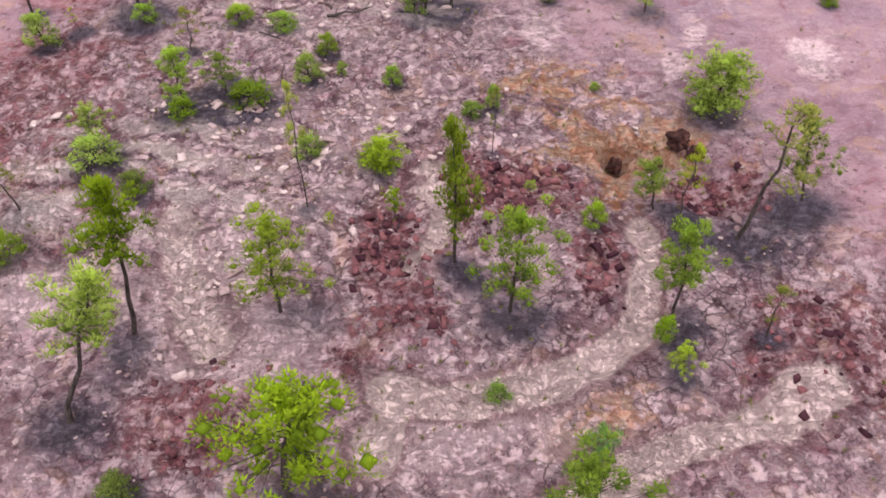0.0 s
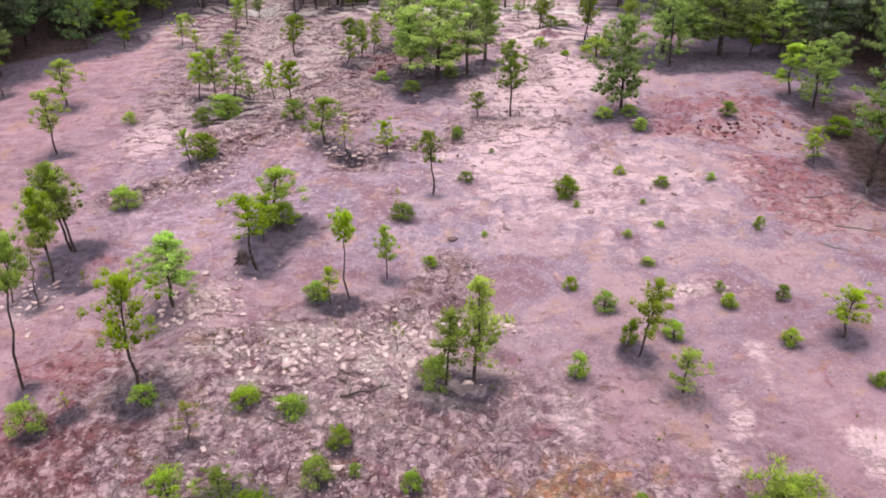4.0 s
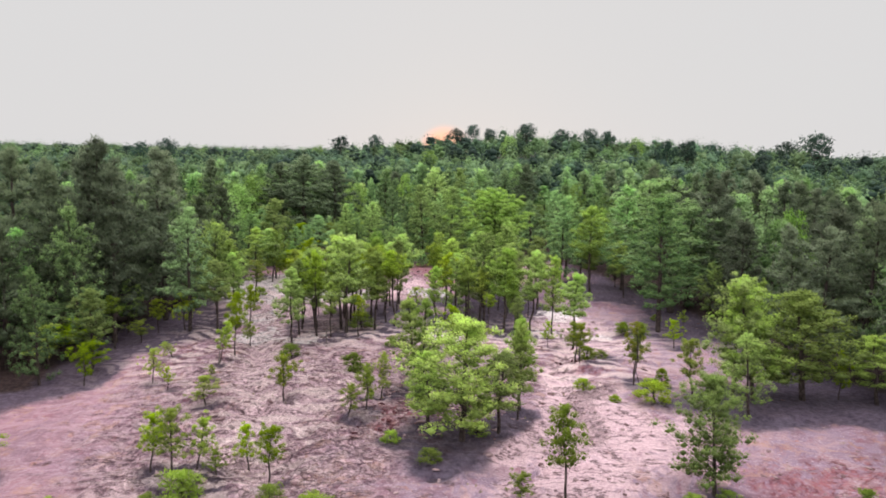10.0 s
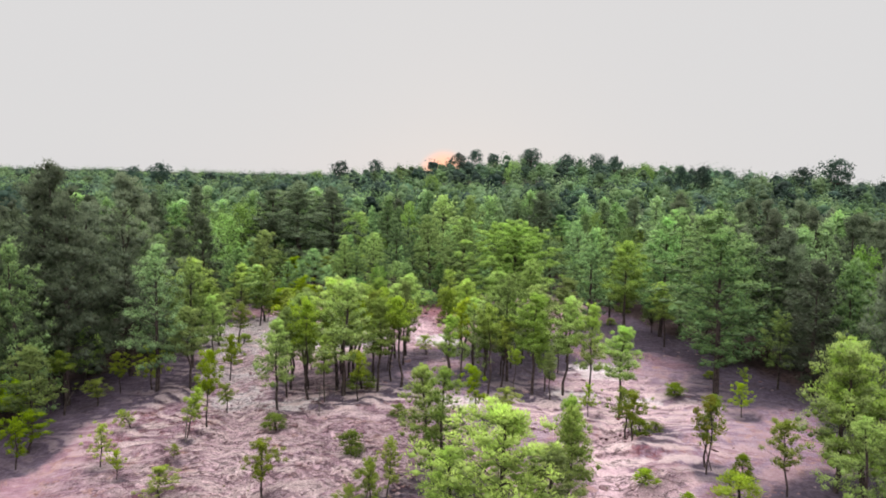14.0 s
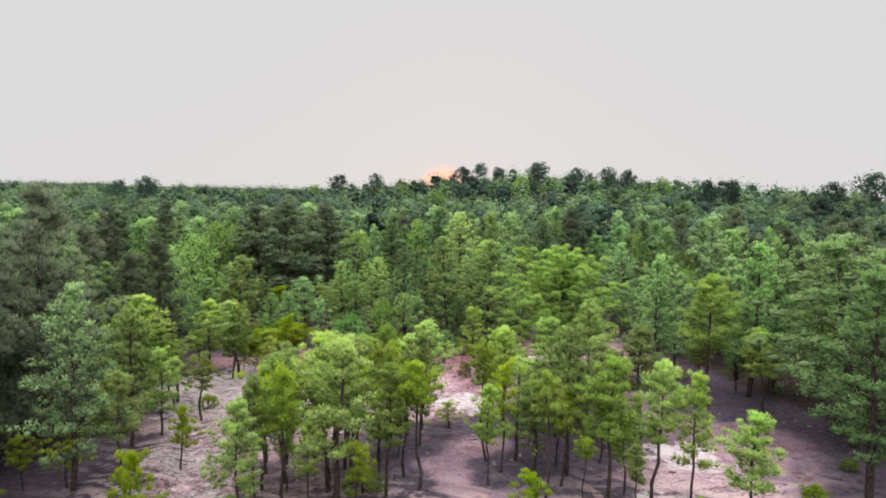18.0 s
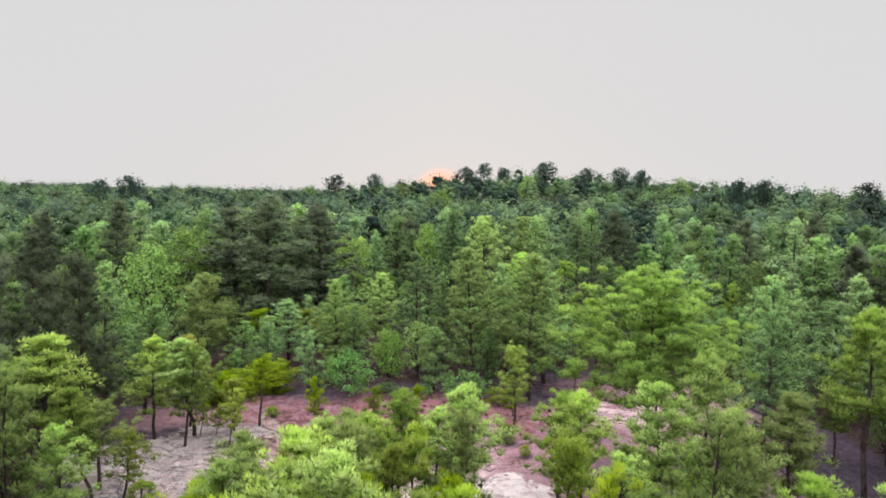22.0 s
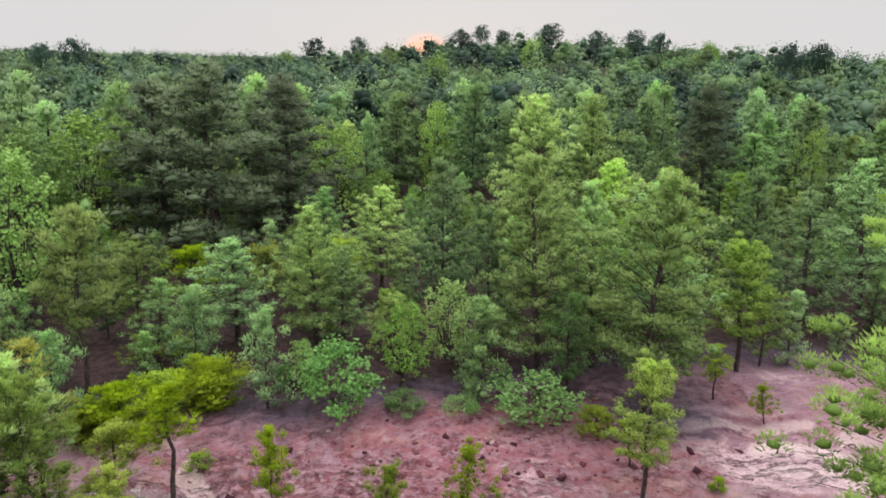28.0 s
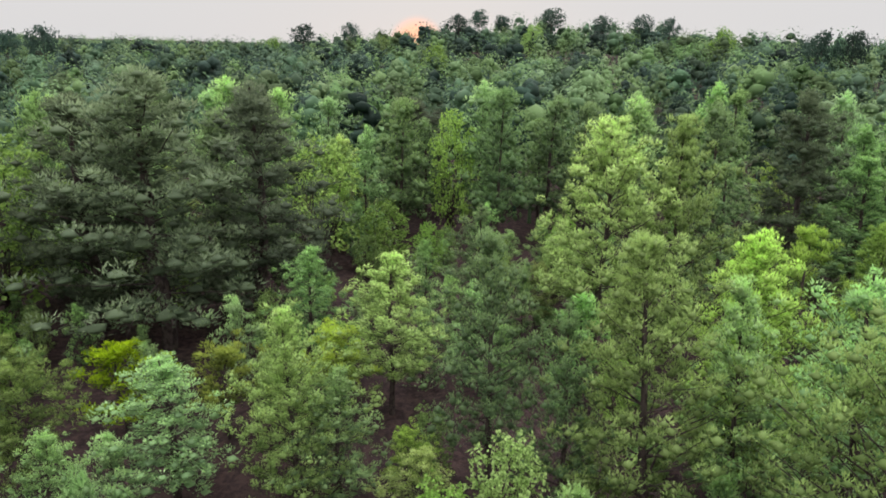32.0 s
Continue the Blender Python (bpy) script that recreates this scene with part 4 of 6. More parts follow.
SOIL = {
    "pale": np.clip(0.75 * patches(WHITE) + 1.2 * rill + 0.6 * blob(X, Y, 12, 66, 4, 6) + 0.5 * blob(X, Y, -22, 80, 6, 3) + 0.9 * blob(X, Y, -17, 95, 5, 9) + 0.8 * blob(X, Y, 9, 93, 5, 6) + 0.4 * blob(X, Y, -2, 84, 6, 5) + 0.6 * blob(X, Y, -15, 70, 4, 6) + 0.9 * blob(X, Y, -27, 105, 5, 5) + 0.8 * blob(X, Y, -15, 104, 6, 4) + 0.8 * blob(X, Y, 2.5, 119, 3.5, 2) + 0.8 * blob(X, Y, -9, 112, 2.5, 6)
                    + 0.7 * blob(X, Y, 6, 68, 2.5, 7) + 0.7 * blob(X, Y, -8, 13.5, 3, 2.5) + 0.6 * blob(X, Y, 1.5, 10, 4, 1.5) + 0.5 * blob(X, Y, -4, 100, 6, 3) + 0.5 * blob(X, Y, 10, 86, 7, 3) + 0.5 * blob(X, Y, 8, 47, 14, 8) + 0.5 * blob(X, Y, 2, 56, 4, 8), 0, 1),
    "red": np.clip(0.8 * patches(MAROON) + 0.8 * blob(X, Y, 20, 59, 8, 4) + blob(X, Y, 10.6, 18.9, 1.8, 1.1) + 1.2 * blob(X, Y, -1.7, 16, 1.5, 2.4) + 1.3 * blob(X, Y, 2.4, 19.1, 3.0, 1.5) + 0.8 * blob(X, Y, 12.8, 12.7, 3, 2.2) + 0.9 * blob(X, Y, -8.3, 9.6, 3, 1.6) + 0.8 * blob(X, Y, 5.4, 15.3, 0.9, 2)
                   + 1.0 * blob(X, Y, -11, 121, 18, 7) + 0.8 * blob(X, Y, -9, 106, 5, 6) + 0.5 * blob(X, Y, -28, 84, 7, 6) + 0.4 * blob(X, Y, 24, 46, 5, 8) + 0.8 * blob(X, Y, 3.8, 55, 2.2, 1.3) + 0.4 * blob(X, Y, -3, 70, 4, 6)
                   + 0.9 * blob(X, Y, 8.4, 80, 2.6, 2.6) + 0.9 * blob(X, Y, 14, 55, 1.8, 1.4) + 0.3 * blob(X, Y, -22, 112, 8, 6) + 0.6 * blob(X, Y, -16, 22, 4, 5), 0, 0.85),
    "rust": np.clip(0.8 * blob(X, Y, 5.6, 20.7, 2.2, 0.8) + 0.5 * blob(X, Y, 7.0, 18.6, 1.0, 1.2) + 0.8 * blob(X, Y, 8.2, 21.3, 3.0, 1.4) + 0.7 * blob(X, Y, 4.5, 24, 3, 1.5) + 0.6 * blob(X, Y, 4.5, 10, 3, 1.2), 0, 1),
    "litter_shade": np.clip(0.3 + in_wood(X, Y) / 9 + 0.75 * patches(STRAW_SHADE), 0, 1),
    "far": np.clip((Y - 36) / 10, 0, 1),
    "bleached": np.clip(patches(BLEACHED), 0, 1),
    "duff_shade": np.clip(np.clip(in_wood(X, Y) / 5 - 0.2, 0, 1) + 1.1 * blob(X, Y, 30, 50, 6, 11), 0, 1),
    "stony": stony_part(X, Y),
    "ledgy": ledgy(X, Y),
    "beds": terrace(X, Y),
    "gully": rill * np.clip(np.maximum((60 - Y) / 20, (Y - 100) / 8), 0, 1),
    "beige": np.clip((Y - 22) / 16, 0, 1) * np.clip((X + 12 + 0.12 * (Y - 40)) / 10, 0, 1) * np.clip((112 - Y) / 12, 0, 1),
    "lilac": np.clip(blob(X, Y, -17, 62, 12, 22) + 0.7 * blob(X, Y, -12, 44, 12, 9) + 0.6 * blob(X, Y, 8, 57, 5, 4) + 0.7 * blob(X, Y, -20, 92, 12, 22) + 0.4 * blob(X, Y, 0, 40, 6, 4) + 0.5 * blob(X, Y, -3, 20, 10, 6), 0, 1),
}
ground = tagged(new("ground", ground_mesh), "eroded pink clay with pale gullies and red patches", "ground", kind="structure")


# ---- trees and bushes of the clearing, one by one ----
plant("mid", -4.6, 65.6, 5.8, 3.4)
plant("mid", 0.1, 65.6, 6.0, 3.2)
plant("spread", 1.9, 109.5, 13.4, 9.8)
plant("pole", 25.0, 46.5, 8.5, 4.0)
plant("tall", 28.5, 50.5, 11.0, 5.0)
plant("pole", 27.5, 42.5, 7.0, 3.6)
plant("pole", -29.1, 101.0, 7.0, 2.9)
plant("tall", -31.2, 92.6, 13.4, 5.6)
plant("tall", 21.3, 111.0, 14.3, 6.5)
plant("pole", -36.0, 117.0, 7.6, 4.4)
plant("leafy", -43.0, 125.3, 10.6, 6.0)
plant("leafy", -58.0, 163.0, 10.8, 10.0)
plant("leafy", -49.0, 155.5, 11.0, 11.0)
plant("bright", -3.4, 131.5, 10.8, 5.0)
plant("tall", 3.2, 149.8, 10.2, 5.5)
plant("tall", 31.4, 147.3, 12.0, 6.5)
plant("mid", 1.3, 136.5, 9.5, 4.4)
plant("tall", -21.3, 140.5, 7.4, 4.2)
plant("leafy", -17.9, 156.5, 6.0, 5.5)
plant("dark", -6.8, 181.5, 9.0, 7.0)
plant("bright", -3.6, 122.7, 12.0, 6.0)
plant("bright", -6.7, 141.0, 13.6, 6.5)
plant("bright", -2.0, 143.5, 13.7, 6.0)
plant("dark", 10.0, 154.5, 14.5, 7.0)
plant("bright", 11.2, 143.5, 7.4, 6.0)
plant("bright", 7.6, 141.0, 8.8, 3.8)
plant("leafy", -37.5, 133.5, 11.4, 7.0)
plant("dark", -29.8, 144.0, 15.6, 10.6)
plant("dark", -25.4, 147.5, 14.7, 9.0)
plant("dark", -34.2, 146.0, 13.9, 8.6)
plant("young", -19.7, 137.0, 4.8, 4.0)
plant("bright", -17.0, 137.4, 8.2, 4.5)
plant("tall", -12.6, 146.0, 8.1, 5.0)
plant("bright", -20.3, 130.7, 8.4, 4.6)
plant("young", -24.0, 135.0, 4.6, 4.0)
plant("tall", 11.0, 151.5, 7.3, 5.0)
plant("young", -28.7, 135.6, 4.4, 4.2)
plant("leafy", -23.0, 157.0, 10.2, 7.0)
plant("dark", -16.0, 177.0, 12.2, 8.0)
plant("mid", 0.2, 93.7, 10.2, 4.6)
plant("pole", 6.7, 100.5, 8.7, 3.7)
plant("mid", -30.5, 99.2, 11.2, 5.0)
plant("sparse", -28.7, 117.0, 6.8, 3.4)
plant("pole", -4.0, 104.8, 7.2, 3.0)
plant("mid", -13.9, 89.0, 10.4, 4.6)
plant("tall", 11.4, 114.2, 12.0, 5.0)
plant("mid", -2.9, 96.0, 7.3, 4.2)
plant("pole", -12.7, 101.5, 7.7, 3.2)
plant("tall", 18.2, 91.5, 14.5, 6.8)
plant("mid", 18.7, 73.3, 10.0, 4.2)
plant("tall", 12.4, 116.5, 11.5, 5.0)
plant("tall", 9.4, 164.3, 14.2, 7.0)
plant("tall", 37.6, 164.0, 14.9, 8.0)
plant("tall", -39.6, 86.0, 15.5, 6.5)
plant("pole", -28.3, 92.8, 7.7, 3.2)
plant("pole", 3.1, 103.0, 10.0, 4.2)
plant("young", -25.3, 116.6, 4.1, 3.0)
plant("pole", 2.1, 90.3, 8.9, 3.7)
plant("pole", -13.8, 97.2, 8.1, 3.4)
plant("tall", 14.0, 152.8, 10.3, 6.0)
plant("mid", -30.7, 108.0, 5.8, 4.0)
plant("tall", 20.9, 123.0, 8.6, 5.5)
plant("mid", -30.4, 130.7, 6.5, 4.5)
plant("dark", -36.0, 98.0, 20.0, 8.0)
plant("dark", -41.0, 95.0, 21.8, 8.5)
plant("dark", -45.5, 99.0, 20.9, 8.0)
plant("dark", -38.5, 91.0, 19.0, 7.0)
plant("dark", -49.0, 93.0, 21.3, 8.0)
plant("dark", -43.0, 88.0, 20.0, 7.5)
plant("tall", -38.0, 106.0, 14.4, 6.0)
plant("leafy", -42.0, 140.0, 11.2, 8.0)
plant("leafy", -48.0, 146.0, 11.5, 9.0)
plant("leafy", -41.0, 147.0, 11.4, 8.0)
plant("young", -5.4, 13.6, 5.0, 2.8, 0.5, 0.2)
plant("young", 0.4, 15.4, 6.5, 1.4, -0.2, 0.0)
plant("young", 2.3, 13.7, 5.6, 2.7, -0.1, 0.0)
plant("young", 7.7, 13.5, 4.4, 2.1, -0.5, 0.3)
plant("young", 13.1, 18.2, 3.7, 1.9, -0.7, 0.5)
plant("young", 7.9, 18.4, 2.2, 1.7, -0.6, 0.3)
plant("young", -13.9, 20.7, 1.8, 1.5, 0.3, 0.2)
plant("young", -10.6, 22.8, 2.9, 1.8, 0.1, 0.0)
plant("young", -9.1, 23.5, 2.1, 1.6, 0.1, 0.0)
plant("young", 7.7, 11.4, 1.5, 1.1, -0.2, 0.2)
plant("young", -1.8, 17.5, 1.6, 0.8)
plant("lanky", -10.1, 12.6, 6.8, 2.3, 0.7, 0.5)
plant("lanky", -11.2, 9.7, 5.4, 2.4, 1.8, 2.1)
plant("young", -4.2, 7.5, 5.6, 4.0, 0.6, 0.3)
plant("young", 4.9, 6.5, 3.8, 3.0, -1.0, 0.8)
plant("sparse", 10.5, 16.8, 5.6, 2.9, 0.2, 0.3)
plant("sparse", 8.4, 17.2, 3.9, 1.2, -0.2, 0.1)
plant("sparse", -5.0, 17.7, 5.6, 0.9)
plant("sparse", 1.8, 20.4, 3.2, 0.7, -0.2, 0.0)
plant("sparse", -15.6, 17.5, 2.2, 1.4, 0.1, 0.1)
plant("sparse", 10.7, 12.9, 2.7, 1.1, -0.2, 0.2)
plant("round", 10.7, 22.9, 2.7, 2.6)
plant("bush", -11.4, 18.3, 1.0, 1.1)
plant("bush", -13.3, 19.7, 1.2, 1.8)
plant("bush", -8.2, 23.2, 1.1, 2.5)
plant("round", -2.5, 19.8, 1.5, 1.6)
plant("bush", -5.3, 20.5, 1.0, 1.2)
plant("bush", -2.3, 24.5, 1.0, 0.8)
plant("bush", -5.9, 24.8, 1.4, 1.2)
plant("bush", 1.0, 22.4, 0.7, 0.9)
plant("bush", 5.4, 17.2, 1.2, 0.9)
plant("bush", 1.8, 10.7, 0.9, 0.8)
plant("bush", 7.2, 12.8, 1.3, 0.7)
plant("bush", -9.0, 7.5, 1.1, 1.1)
plant("bush", -15.4, 15.6, 1.1, 1.4)
plant("bush", -9.5, 28.2, 0.8, 1.2)
plant("bush", -7.4, 27.9, 0.9, 1.3)
plant("bush", -5.3, 26.4, 1.0, 1.0)
plant("bush", -10.7, 22.5, 0.8, 1.5)
plant("bush", -4.5, 25.0, 0.7, 0.5)
plant("bush", 6.1, 24.0, 0.4, 0.5)
plant("shrub", 4.7, 8.9, 1.7, 1.0)
plant("pole", -14.7, 34.6, 4.1, 3.5, 0.3, 0.2)
plant("young", -10.9, 41.0, 4.0, 3.0, 0.5, 0.1)
plant("young", -4.3, 37.3, 3.3, 1.2)
plant("young", -6.9, 34.9, 2.3, 1.1)
plant("young", 0.1, 29.7, 5.7, 2.0, 0.1, -0.0)
plant("young", -1.1, 29.5, 4.0, 1.8)
plant("young", 7.5, 31.1, 4.3, 1.7)
plant("young", 8.9, 29.0, 2.3, 1.7)
plant("young", 17.2, 32.5, 2.7, 2.1, -0.2, 0.1)
plant("young", -10.0, 52.4, 3.4, 3.0, 0.3, 0.1)
plant("young", -5.4, 50.4, 2.7, 1.9, -0.2, -0.0)
plant("young", -18.8, 49.8, 2.6, 1.2)
plant("young", -11.4, 39.8, 3.1, 1.6, 0.4, 0.1)
plant("young", -14.4, 29.3, 6.0, 2.8, 0.3, 0.1)
plant("lanky", -6.0, 35.3, 5.3, 1.3)
plant("lanky", -11.3, 37.8, 4.5, 2.1, -0.2, -0.1)
plant("lanky", -2.2, 45.8, 4.5, 1.7, -0.2, -0.0)
plant("lanky", -19.6, 29.4, 7.9, 1.6, 0.9, 0.7)
plant("lanky", -22.3, 37.4, 5.8, 1.9)
plant("lanky", -22.5, 40.2, 5.5, 2.1, 0.2, 0.1)
plant("sparse", -23.5, 35.6, 4.9, 1.7, 0.4, 0.3)
plant("sparse", -21.8, 35.0, 3.9, 1.3, 0.4, 0.3)
plant("sparse", -11.3, 26.4, 2.1, 1.1, 0.2, 0.1)
plant("sparse", -8.1, 50.7, 2.4, 1.3, -0.3, -0.0)
plant("sparse", -4.2, 43.2, 1.7, 0.5)
plant("sparse", -3.4, 31.8, 1.6, 0.9)
plant("sparse", -16.7, 27.8, 1.2, 0.8)
plant("sparse", -20.1, 36.4, 1.2, 1.0, 0.1, 0.1)
plant("bush", -21.3, 44.8, 1.6, 1.8)
plant("bush", 6.6, 34.7, 1.1, 1.2)
plant("bush", 5.2, 36.7, 0.8, 0.8)
plant("bush", 9.4, 32.5, 1.0, 1.0)
plant("bush", 4.6, 30.0, 1.4, 0.9)
plant("bush", 14.6, 32.2, 0.9, 0.9)
plant("bush", 12.5, 36.0, 0.6, 0.6)
plant("bush", 12.6, 34.8, 0.8, 0.8)
plant("bush", 17.4, 29.6, 0.7, 0.8)
plant("bush", -18.1, 27.0, 1.7, 1.4)
plant("bush", 1.9, 22.9, 1.3, 0.6)
plant("bush", -7.6, 35.1, 1.1, 1.2)
plant("bush", -1.6, 29.5, 1.8, 1.5)
plant("bush", 7.1, 31.7, 1.7, 0.8)
plant("bush", 6.1, 45.9, 1.5, 1.7)
plant("bush", -0.1, 47.3, 0.7, 1.0)
plant("bush", 9.9, 48.4, 0.6, 0.8)
plant("bush", 12.3, 47.1, 0.7, 1.4)
plant("bush", 19.1, 56.1, 1.1, 1.4)
plant("bush", 15.4, 47.2, 0.6, 0.6)
plant("bush", -3.8, 42.7, 1.0, 1.6)
plant("bush", 6.6, 44.6, 0.5, 0.5)
plant("bush", 0.9, 41.1, 0.5, 0.4)
plant("bush", 1.7, 51.6, 0.4, 0.4)
plant("bush", 11.1, 42.3, 0.4, 0.9)
plant("bush", 9.1, 41.4, 0.5, 0.6)
plant("bush", -10.7, 41.6, 1.3, 2.0)
plant("bush", -18.0, 50.9, 1.9, 2.1)
plant("bush", -13.8, 28.4, 0.8, 1.1)
plant("bush", 12.5, 54.5, 0.9, 1.1)
plant("young", 23.6, 50.6, 2.1, 1.5, -0.5, 0.3)
plant("bush", 15.5, 35.5, 0.9, 0.8)
plant("bush", 16.4, 41.6, 0.9, 0.6)
plant("bush", 10.6, 44.6, 0.4, 0.4)
plant("bush", 9.6, 38.8, 0.5, 1.0)
plant("bush", -2.1, 38.7, 0.6, 0.8)
plant("bush", -7.1, 64.2, 0.9, 1.5)
plant("bush", -25.6, 56.9, 1.0, 1.2)
plant("full", -2.4, 64.2, 8.6, 6.6)
plant("full", 24.2, 73.3, 8.9, 6.9, -0.9, 0.4)
plant("full", 20.3, 73.1, 9.8, 4.9, -1.4, 0.5)
plant("mid", -5.5, 73.3, 7.8, 4.1, 0.5, 0.0)
plant("full", 11.8, 58.0, 7.4, 4.0, -0.6, 0.2)
plant("mid", 18.5, 69.5, 6.4, 3.8, -0.8, 0.3)
plant("mid", 29.7, 72.8, 5.7, 4.6, -0.4, 0.2)
plant("mid", 35.4, 76.0, 5.8, 4.3, -0.7, 0.4)
plant("mid", 26.7, 58.6, 5.4, 4.2, -0.6, 0.3)
plant("young", 26.2, 61.9, 4.2, 3.4, -0.4, 0.2)
plant("young", 3.4, 57.5, 5.9, 2.4)
plant("pole", 1.6, 68.4, 7.3, 2.4, 0.1, -0.0)
plant("young", 8.0, 81.8, 3.8, 2.5, -0.2, 0.0)
plant("young", 18.1, 85.8, 3.1, 1.9, -0.2, 0.1)
plant("young", -16.0, 72.0, 3.9, 2.5)
plant("young", -20.1, 60.6, 4.6, 2.7)
plant("young", -21.7, 61.3, 4.0, 2.1, 0.3, 0.1)
plant("young", -18.8, 61.2, 3.8, 2.2, 0.4, 0.1)
plant("young", -17.2, 60.2, 1.9, 1.6)
plant("young", -15.7, 61.8, 3.4, 1.9)
plant("young", -13.9, 59.7, 3.6, 2.2, 0.2, 0.1)
plant("young", -10.4, 67.6, 2.5, 1.7, 0.2, 0.0)
plant("young", -8.5, 71.5, 3.9, 1.6, 0.2, 0.0)
plant("young", -9.7, 71.4, 2.3, 1.2, 0.3, 0.0)
plant("young", -29.3, 52.4, 4.7, 2.6, 0.1, 0.1)
plant("young", -32.8, 61.4, 4.0, 3.0, 0.3, 0.2)
plant("young", -22.3, 40.2, 5.7, 2.5)
plant("young", -22.1, 37.2, 5.4, 1.8, 0.3, 0.2)
plant("young", -24.2, 81.4, 4.0, 1.6, 0.6, 0.2)
plant("young", -22.9, 86.7, 2.6, 1.8, -0.2, -0.1)
plant("young", -29.7, 84.3, 1.6, 2.0, -0.8, -0.3)
plant("young", -23.8, 78.0, 1.0, 2.4)
plant("sparse", 11.6, 75.3, 5.4, 2.0)
plant("sparse", 12.3, 76.2, 4.3, 1.3, -1.0, 0.2)
plant("bush", -18.6, 58.4, 1.8, 3.9)
plant("bush", -12.8, 55.9, 1.7, 1.7)
plant("young", 0.8, 56.9, 2.1, 1.7)
plant("bush", 12.2, 71.4, 1.9, 2.7)
plant("bush", -19.8, 56.3, 1.5, 1.5)
plant("bush", 26.5, 54.0, 1.5, 1.8)
plant("young", 22.8, 49.4, 2.0, 1.3, -0.4, 0.3)
plant("bush", 10.3, 56.6, 0.9, 1.8)
plant("bush", 12.2, 57.0, 0.9, 1.5)
plant("bush", -4.3, 61.1, 1.0, 2.2)
plant("bush", -1.3, 65.5, 1.0, 2.8)
plant("bush", 9.0, 81.8, 1.3, 3.6)
plant("bush", -0.7, 53.9, 1.0, 1.0)
plant("bush", 9.3, 71.8, 0.7, 1.0)
plant("pole", -14.8, 91.4, 10.1, 4.2, -0.5, -0.1)
plant("pole", -17.7, 92.8, 8.7, 3.7, -0.5, -0.1)
plant("pole", -18.7, 86.1, 7.6, 3.2)
plant("pole", -9.5, 101.2, 8.6, 3.6)
plant("pole", -19.3, 94.0, 6.9, 2.9, -0.2, -0.1)
plant("pole", 3.3, 91.3, 5.0, 2.1, -0.2, 0.0)
plant("pole", 0.4, 100.4, 9.3, 3.9, -0.3, 0.0)
plant("pole", -3.4, 102.2, 8.0, 3.4, -0.5, 0.0)
plant("pole", 4.0, 100.7, 8.1, 3.4, -0.6, 0.1)
plant("tall", 22.0, 99.7, 15.6, 12.3, -1.5, 0.6)
plant("tall", 24.6, 102.4, 12.9, 9.0, 0.5, -0.2)
plant("pole", 18.0, 105.8, 7.2, 3.0, -0.7, 0.2)
plant("pole", 14.1, 107.1, 11.4, 4.6, -0.2, 0.1)
plant("pole", -33.8, 108.9, 9.4, 6.3, 0.5, 0.2)
plant("pole", -35.8, 107.0, 8.0, 3.4, -1.0, -0.4)
plant("pole", -27.9, 115.8, 7.2, 4.1, -0.3, -0.1)
plant("pole", -11.9, 93.5, 5.5, 2.3, 0.2, 0.0)
plant("pole", -30.3, 106.4, 7.2, 3.0, -0.8, -0.3)
plant("pole", -1.8, 94.3, 6.7, 2.8, -0.2, 0.0)
plant("pole", 8.4, 85.4, 7.4, 3.1)
plant("young", -23.4, 83.3, 6.2, 2.0, 0.1, 0.0)
plant("young", -22.0, 71.8, 2.5, 2.4)
plant("young", -28.6, 77.4, 3.3, 1.9)
plant("young", 8.1, 80.1, 3.6, 2.2)
plant("pole", -5.9, 74.7, 7.2, 3.2, -0.8, -0.0)
plant("young", 12.1, 76.7, 5.2, 1.7, 0.2, -0.1)
plant("young", 15.3, 72.3, 4.8, 2.4, -0.4, 0.2)
plant("pole", 1.9, 69.5, 7.1, 2.5, -0.1, 0.0)
plant("young", 6.0, 85.5, 2.9, 1.5, 0.1, -0.0)
plant("young", -26.5, 75.4, 2.1, 1.3)
plant("young", -31.8, 92.9, 4.2, 2.9, -0.1, -0.1)
plant("young", -25.7, 96.0, 4.6, 2.1, 0.3, 0.1)
plant("young", -9.2, 68.1, 3.5, 1.7)
plant("young", -2.8, 84.9, 4.3, 2.4, -0.6, 0.0)
plant("dead", -24.0, 80.7, 2.9, 0.9)
plant("dead", -15.2, 85.5, 2.7, 0.7)
plant("dead", -38.4, 90.3, 2.5, 0.6, 1.1, 0.6)
plant("bush", -11.4, 77.2, 1.9, 1.7)
plant("bush", -12.5, 90.2, 1.8, 3.1)
plant("bush", 13.7, 74.8, 1.8, 1.3)
plant("bush", 14.2, 90.2, 1.2, 2.2)
plant("bush", 19.1, 95.1, 0.8, 1.8)
plant("bush", 10.6, 83.2, 0.9, 1.9)
plant("bush", -8.9, 84.4, 1.0, 1.9)
plant("young", -7.4, 101.8, 2.2, 3.7)
plant("young", -35.2, 89.8, 2.4, 3.5, -0.1, -0.1)
plant("young", -39.6, 85.0, 4.4, 4.5, 0.2, 0.1)
plant("young", -41.4, 84.0, 4.3, 4.5, 0.2, 0.1)
plant("young", -35.7, 80.8, 3.2, 3.6, 0.1, 0.1)
plant("bush", 7.1, 73.2, 1.0, 1.6)
plant("young", -0.5, 85.0, 2.4, 2.9)
plant("bush", -17.9, 82.6, 1.4, 1.9)
plant("mid", -28.0, 114.3, 7.5, 3.3, 0.6, 0.4)
plant("mid", -5.2, 116.9, 6.3, 2.4, -0.3, 0.1)
plant("young", 0.5, 124.5, 3.0, 1.8, -0.2, 0.1)
plant("mid", 2.8, 127.4, 7.7, 3.4, -0.6, 0.2)
plant("young", -19.3, 115.4, 4.4, 1.6)
